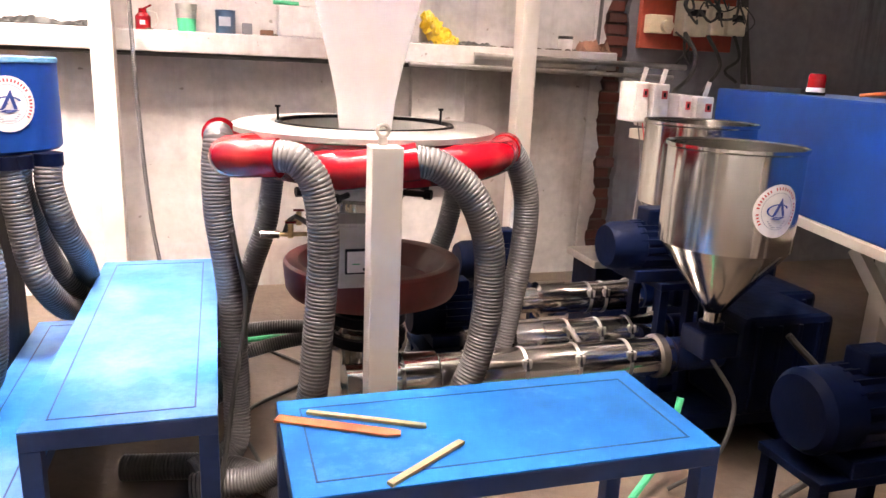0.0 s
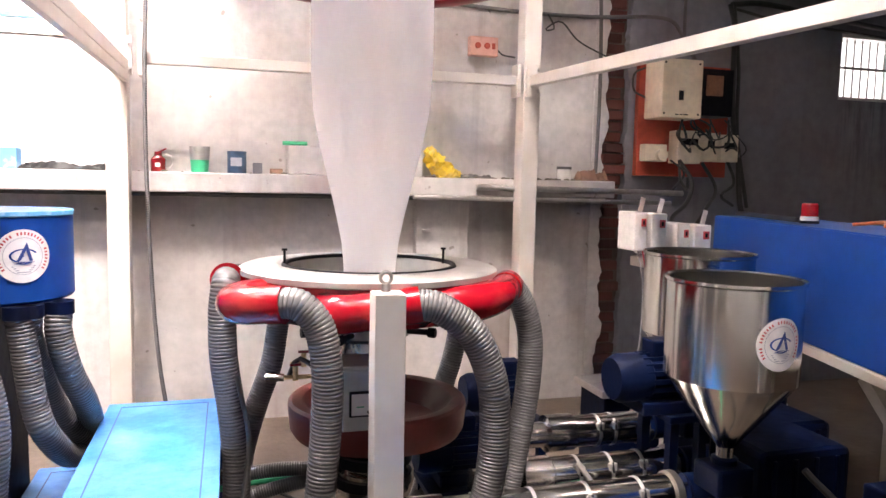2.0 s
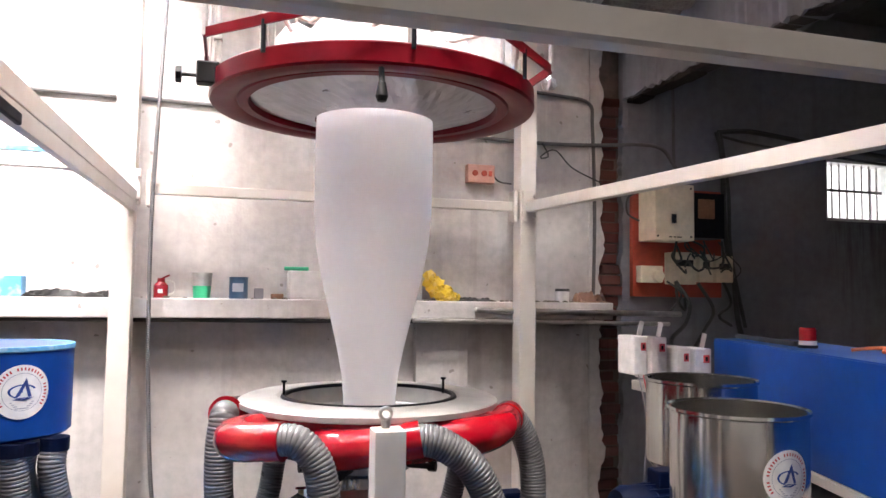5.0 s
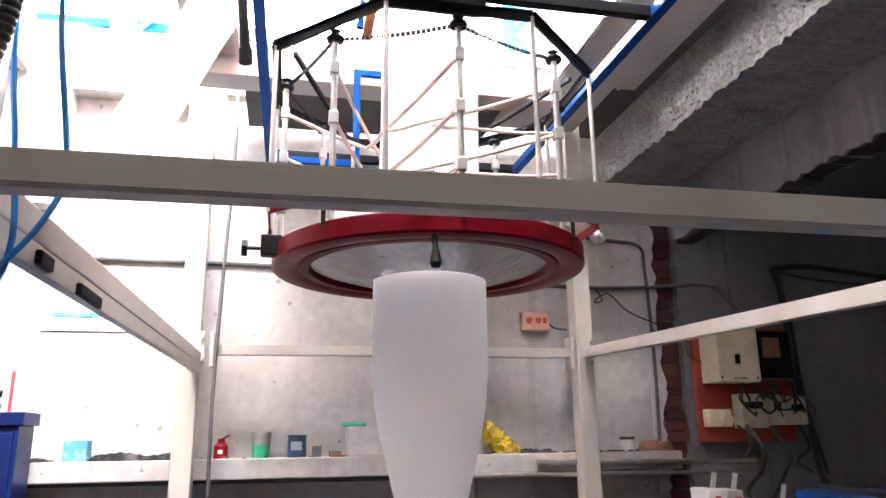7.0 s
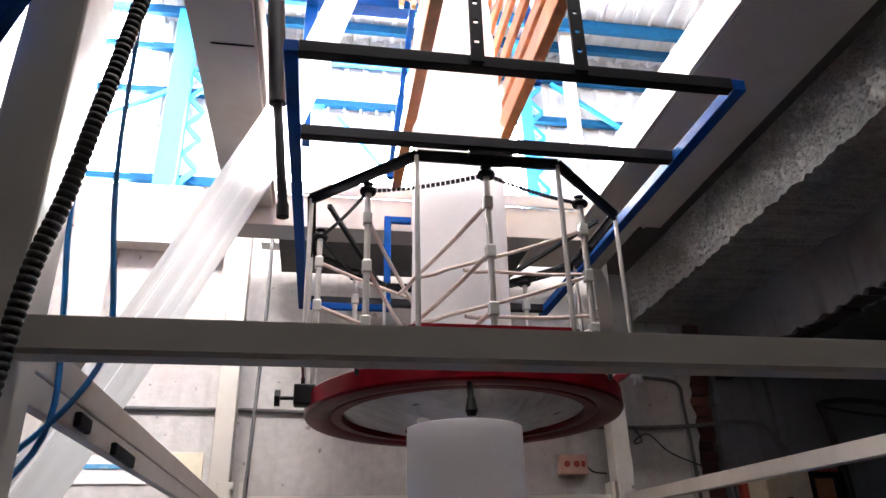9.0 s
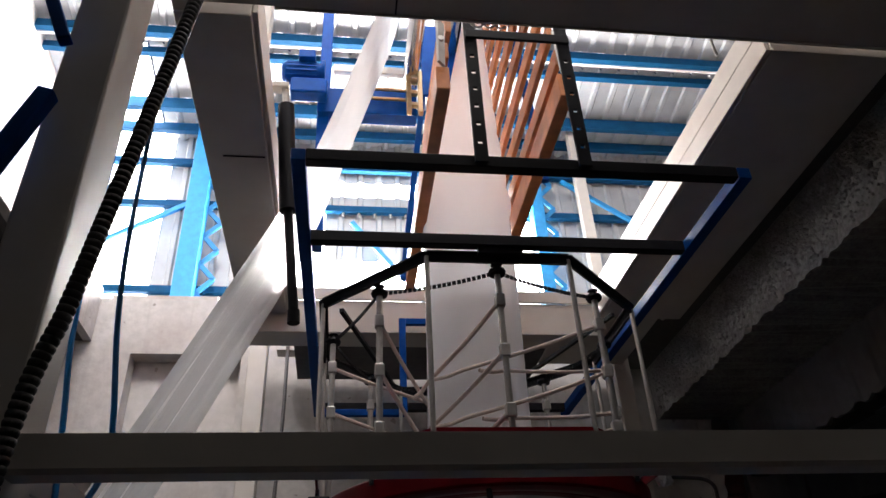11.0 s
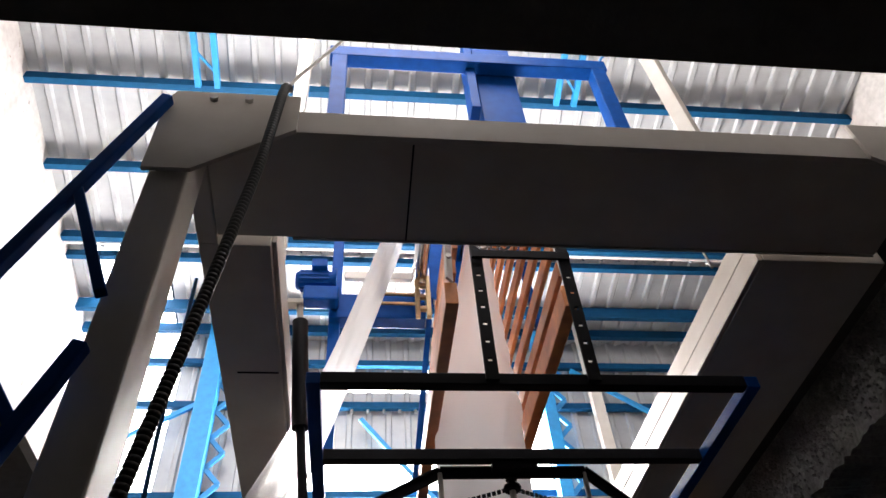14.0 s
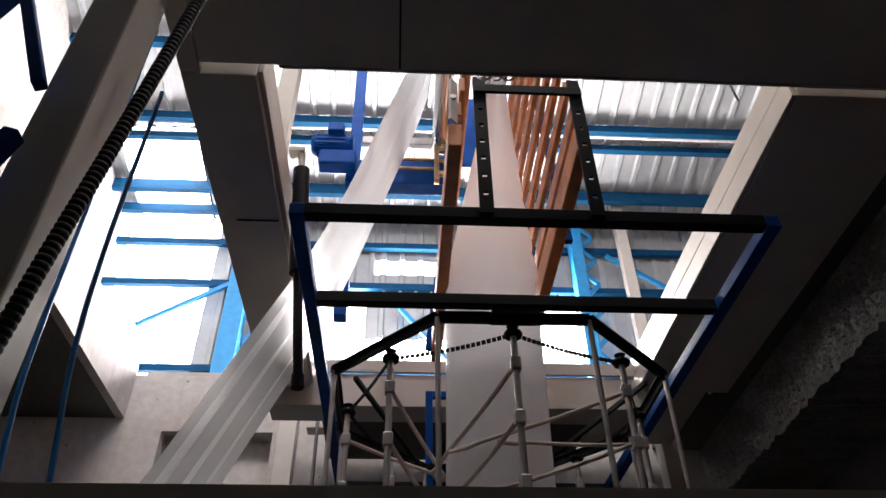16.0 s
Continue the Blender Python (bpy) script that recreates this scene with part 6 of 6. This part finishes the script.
crumbs, rn = bmesh.new(), random.Random(2)
for k in range(160):
    s = rn.uniform(0.004, 0.016)
    x = rn.choice((rn.uniform(-2, 2.8), rn.uniform(1.4, 2.8)))
    if 0.45 < x < 1.4:
        continue
    bmesh.ops.create_icosphere(crumbs, subdivisions=1, radius=s, matrix=Matrix.Translation((x, rn.uniform(5.2, 5.38), LZ + s * 0.3)) @ Matrix.Diagonal((1.6, 1, 0.6, 1)))
solid("crumbs", crumbs, M["dust"], "dirt crumbs scattered on the ledge", "dirt", kind="stuff", smooth=False)

# ---- wall fittings ----
SWB = thing("switch_box", (1.85, 5.38, 2.56), "faded pink wooden switch box on the wall", "switch")
part("box", box(1.745, 1.955, 5.33, 5.4, 2.56, 2.695, 0.006), M["pink_box"], SWB)
for x in (1.8, 1.87):
    part("socket", rod((x, 5.33, 2.63), (x, 5.322, 2.63), 0.022, 14), M["board"], SWB)
part("rocker", box(1.905, 1.93, 5.322, 5.33, 2.61, 2.65, 0.002), M["board"], SWB)
solid("cable", cable([(1.955, 5.36, 2.62), (2.0, 5.36, 2.58), (2.1, 5.37, 2.57)], 0.006), M["rubber"], "short black cable from the switch box", "cable")
for pts, r, lab in (([(-4.1, 5.385, 3.03), (-1.228, 5.385, 3.0), (0, 5.385, 2.985), (1.8, 5.385, 2.91), (2.35, 5.385, 2.9), (2.8, 5.38, 2.915), (3.2, 5.385, 2.95), (3.4, 5.385, 2.93), (3.5, 5.385, 2.82), (3.62, 5.38, 2.65)], 0.015, "thin grey conduit along the wall"), ([(3.505, 5.385, 4.1), (3.505, 5.385, 3.4), (3.51, 5.38, 2.8)], 0.013, "upright conduit on the grey wall"),
                    ([(2.35, 5.37, 2.9), (2.4, 5.36, 2.8), (2.32, 5.35, 2.78), (2.45, 5.36, 2.85), (2.6, 5.36, 2.72), (2.85, 5.37, 2.62)], 0.006, "loose thin wires on the wall"), ([(2.0, 5.38, 3.3), (2.5, 5.38, 3.28), (2.75, 5.38, 3.24), (2.78, 5.38, 3.05), (2.8, 5.38, 2.4), (2.79, 5.38, 1.75)], 0.014, "conduit bent down beside the brick scar")):
    solid("wall_conduit", cable(pts, r), M["rubber"] if r < 0.01 else M["slab"], lab, "conduit")
for y, z, x0, x1, r in ((5.14, 1.63, 1.75, 3.4, 0.02), (5.14, 1.555, 1.3, 3.3, 0.016)):
    solid("wall_pipe", rod((x0, y, z), (x1, y, z - 0.02), r, 12), M["dull_steel"], "bare steel pipe fixed along the ledge", "pipe")

solid("ledge_pipe", cable([(-4.1, 5.19, 1.553), (-1.5, 5.19, 1.556), (0.2, 5.19, 1.55), (2.3, 5.19, 1.545)], 0.014), M["rubber"], "thin dark pipe clipped under the ledge", "pipe")

BRD = thing("panel_board", (3.5, 5.36, 1.72), "red board with electric boxes and tangled cables on the wall", "electric panel")
part("back_board", box(3.11, 3.92, 5.34, 5.39, 1.74, 2.6, 0.004), M["board"], BRD)
lid = part("main_box", box(3.16, 3.5, 5.1, 5.34, 2.17, 2.6, 0.006), M["cream_box"], BRD, "cream metal distribution box")
part("lock", box(3.3, 3.34, 5.094, 5.1, 2.3, 2.37, 0.002), M["black"], lid)
for x in (3.18, 3.47):
    for z in (2.2, 2.57):
        part("screw", rod((x, 5.096, z), (x, 5.1, z), 0.008, 8), M["black"], lid)
part("label_bars", join_text_bars(bmesh.new(), 3.33, 2.195, [[0.03, 0.02, 0.04]], 0.008, 0.01, 5.098, 0.02), M["black"], lid)
bm = box(3.51, 3.8, 5.14, 5.155, 2.2, 2.55)
for q in ((3.51, 3.525, 2.2, 2.55), (3.785, 3.8, 2.2, 2.55), (3.525, 3.785, 2.2, 2.215), (3.525, 3.785, 2.535, 2.55)):
    box(q[0], q[1], 5.155, 5.34, q[2], q[3], bm=bm)
part("open_box", bm, M["black"], BRD, "dark open switch box", smooth=False)
part("breaker", box(3.56, 3.7, 5.12, 5.14, 2.35, 2.5, 0.004), M["clay"], BRD)
part("socket", box(3.135, 3.33, 5.26, 5.34, 1.85, 1.98, 0.008), M["cream_box"], BRD)
part("socket_cap", rod((3.27, 5.26, 1.9), (3.27, 5.22, 1.9), 0.045, 18), M["cream_box"], BRD)
for x0, x1, z0, z1 in ((3.39, 3.6, 1.84, 2.09), (3.63, 3.75, 1.86, 2.08), (3.78, 3.94, 1.86, 2.07)):
    mb = part("meter_box", box(x0, x1, 5.22, 5.34, z0, z1, 0.006), M["cream_box"], BRD)
    part("meter_window", box(x0 + 0.03, x1 - 0.03, 5.216, 5.22, z1 - 0.11, z1 - 0.06), M["black"], mb)
rn = random.Random(21)
for k in range(14):
    x = rn.uniform(3.3, 3.9)
    x2 = x + rn.uniform(-0.25, 0.25)
    z = rn.choice((2.18, 2.1, 1.86))
    part("panel_wire", cable([(x, 5.2, z), (x + rn.uniform(-0.08, 0.08), 5.12, z - rn.uniform(0.05, 0.16)), ((x + x2) / 2, 5.15, z - rn.uniform(0.1, 0.22)), (x2, 5.22, z - rn.uniform(0.0, 0.28))], rn.uniform(0.005, 0.011), 6), M["rubber"], BRD)
for pts, r in (([(3.4, 5.2, 1.86), (3.45, 5.1, 1.7), (3.35, 5.0, 1.55), (3.1, 4.8, 1.45), (2.9, 4.5, 1.4)], 0.016), ([(3.6, 5.2, 1.85), (3.7, 5.15, 1.65), (3.55, 5.05, 1.5), (3.3, 4.9, 1.3)], 0.014), ([(3.85, 5.25, 1.9), (3.9, 5.2, 1.7), (3.75, 5.15, 1.6), (3.9, 5.2, 1.52)], 0.012), ([(3.9, 5.36, 3.1), (3.95, 5.36, 2.9), (3.97, 5.36, 2.3), (4.05, 5.36, 1.9), (4.1, 5.36, 1.5), (4.2, 5.3, 1.2)], 0.022), ([(3.93, 5.35, 3.08), (4.0, 5.35, 2.6), (4.02, 5.35, 2.1), (4.15, 5.35, 1.5)], 0.015), ([(3.92, 5.37, 3.1), (4.2, 5.37, 3.13), (4.6, 5.37, 3.1), (5.0, 5.37, 3.06), (6.2, 5.37, 2.98), (8.0, 5.37, 2.95)], 0.022), ([(3.95, 5.37, 3.07), (4.3, 5.37, 3.02), (4.9, 5.37, 2.98), (6.2, 5.37, 2.92), (8.0, 5.37, 2.9)], 0.012), ([(3.13, 5.3, 2.55), (3.03, 5.28, 2.5), (3.03, 5.28, 2.38), (3.14, 5.3, 2.33)], 0.008), ([(5.98, 5.36, 2.4), (5.83, 5.36, 2.1), (5.98, 5.36, 1.9), (6.13, 5.36, 2.15), (6.03, 5.36, 2.35), (5.88, 5.36, 2.0), (6.03, 5.36, 1.75)], 0.014)):
    solid("power_cable", cable(pts, r), M["rubber"], "thick black power cable on the grey wall", "cable", "cables on the grey wall")
solid("cable_duct", bar((3.02, 4.0, 1.513), (2.82, 3.3, 1.513), 0.035, 0.024), M["rubber"], "black cable duct lying on the cabinet top", "duct")

# ---- clutter by the extruders ----
for pts, r, m in (([(1.9, 2.55, 0.5), (1.95, 2.45, 0.35), (1.85, 2.4, 0.15), (1.7, 2.45, 0.02)], 0.009, "rubber"), ([(2.2, 2.5, 0.6), (2.35, 2.4, 0.4), (2.3, 2.3, 0.15), (2.1, 2.3, 0.02)], 0.014, "rubber"), ([(1.5, 3.0, 0.5), (1.55, 2.95, 0.42), (1.6, 3.0, 0.36)], 0.012, "dull_steel"), ([(1.8, 3.3, 0.58), (1.95, 3.25, 0.62), (2.05, 3.3, 0.7), (2.0, 3.35, 0.8)], 0.01, "rubber")):
    solid("machine_hose", cable(pts, r), M[m], "short machine hose beside the extruders", "hose")
solid("cream_bracket", box(2.3, 2.75, 1.95, 2.0, 0.22, 0.28, 0.004), M["cream"], "cream angle bracket by the motor", "bracket")
solid("cream_bracket", box(2.3, 2.36, 1.95, 2.0, 0, 0.22, 0.004), M["cream"], "cream angle bracket foot by the motor", "bracket")

# ---- blue cabinet by the wall ----
TALL = thing("wall_cabinet", (-1.65, 5.0, 0), "tall dark blue steel cabinet standing against the wall", "cabinet")
part("body", box(-1.96, -1.4, 4.87, 5.14, 0.06, 1.9, 0.006), M["navy"], TALL)
part("top", box(-1.98, -1.375, 4.85, 5.15, 1.9, 1.975, 0.006), M["navy"], TALL)
part("plinth", box(-1.93, -1.43, 4.9, 5.12, 0, 0.06), M["black"], TALL)
part("door", box(-1.94, -1.42, 4.855, 4.869, 0.1, 1.86, 0.004), M["navy"], TALL)

# ---- bricks of the cut wall ----
rn = random.Random(17)
me = bpy.data.meshes.new("brick")
bm = box(-0.5, 0.5, -0.5, 0.5, -0.5, 0.5, 0.06)
bm.to_mesh(me)
bm.free()
me.materials.append(M["brick"])


def brick(x, y, z, sx, sy, sz, turn, mesh=None):
    ob = new("brick", mesh or me)
    ob.parent = SCAR
    ob.matrix_basis = Matrix.Translation(Vector((x, y, z)) - ORIGIN[SCAR]) @ Matrix.Rotation(turn, 4, "Z") @ Matrix.Diagonal((sx, sy, sz, 1))


SCAR = thing("brick_scar", (2.95, 5.4, 0), "raw red brick edge left where a wall was cut away", "brickwork", kind="structure")


def ragged_strip(x0, x1, z0, z1, wild, seed):
    """Broken plaster: a thin upright skin whose x1 edge runs unevenly."""
    bm, rn, rows, z, e = bmesh.new(), random.Random(seed), [], z0, 0.0
    while z < z1:
        e = 0.6 * e + rn.uniform(-wild, wild)
        rows.append([bm.verts.new(p) for p in ((x0, 5.388, z), (x1 + e, 5.39 + rn.uniform(0, 0.006), z), (x1 + e * 1.2, 5.46, z), (x0, 5.46, z))])
        z += rn.uniform(0.02, 0.06)
    for a, b in zip(rows, rows[1:]):
        for k in range(4):
            bm.faces.new((a[k], a[(k + 1) % 4], b[(k + 1) % 4], b[k]))
    bm.faces.new(rows[0]), bm.faces.new(rows[-1][::-1])
    return bm


part("broken_plaster", ragged_strip(2.76, 2.865, 0.02, 4.1, 0.022, 8), M["plaster"], SCAR, "broken edge of whitewashed plaster", smooth=False)
part("broken_plaster", ragged_strip(3.1, 3.045, 0.02, 3.25, 0.012, 9), M["plaster_grey"], SCAR, "broken edge of grey plaster", smooth=False)
z = 0.04
while z < 3.28:
    w = rn.uniform(0.12, 0.2)
    brick(2.95 + rn.uniform(-0.03, 0.03), 5.47 + rn.uniform(-0.035, 0.02), z, w, 0.1, 0.07, rn.uniform(-0.1, 0.1))
    if rn.random() < 0.4:
        brick(2.86 + rn.uniform(-0.02, 0.02), 5.45, z, 0.06, 0.08, 0.06, rn.uniform(-0.3, 0.3))
    z += 0.083
# underside bricks use a near-black copy that stands in for shade
shaded_mesh = me.copy()
shaded_mesh.materials.clear()
shaded_mesh.materials.append(M["shaded_brick"])
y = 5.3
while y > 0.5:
    brick(3.15 + rn.uniform(-0.015, 0.015), y, 3.305 + rn.uniform(-0.012, 0.02), 0.13, 0.22, 0.05, rn.uniform(-0.08, 0.08), shaded_mesh)
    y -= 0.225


def motions():
    """The film tube stands steady between die and nip while the camera rises."""
    walk(BUBBLE, [(0, pose(BX, BY, 1.27)), (16, pose(BX, BY, 1.27))])


motions()
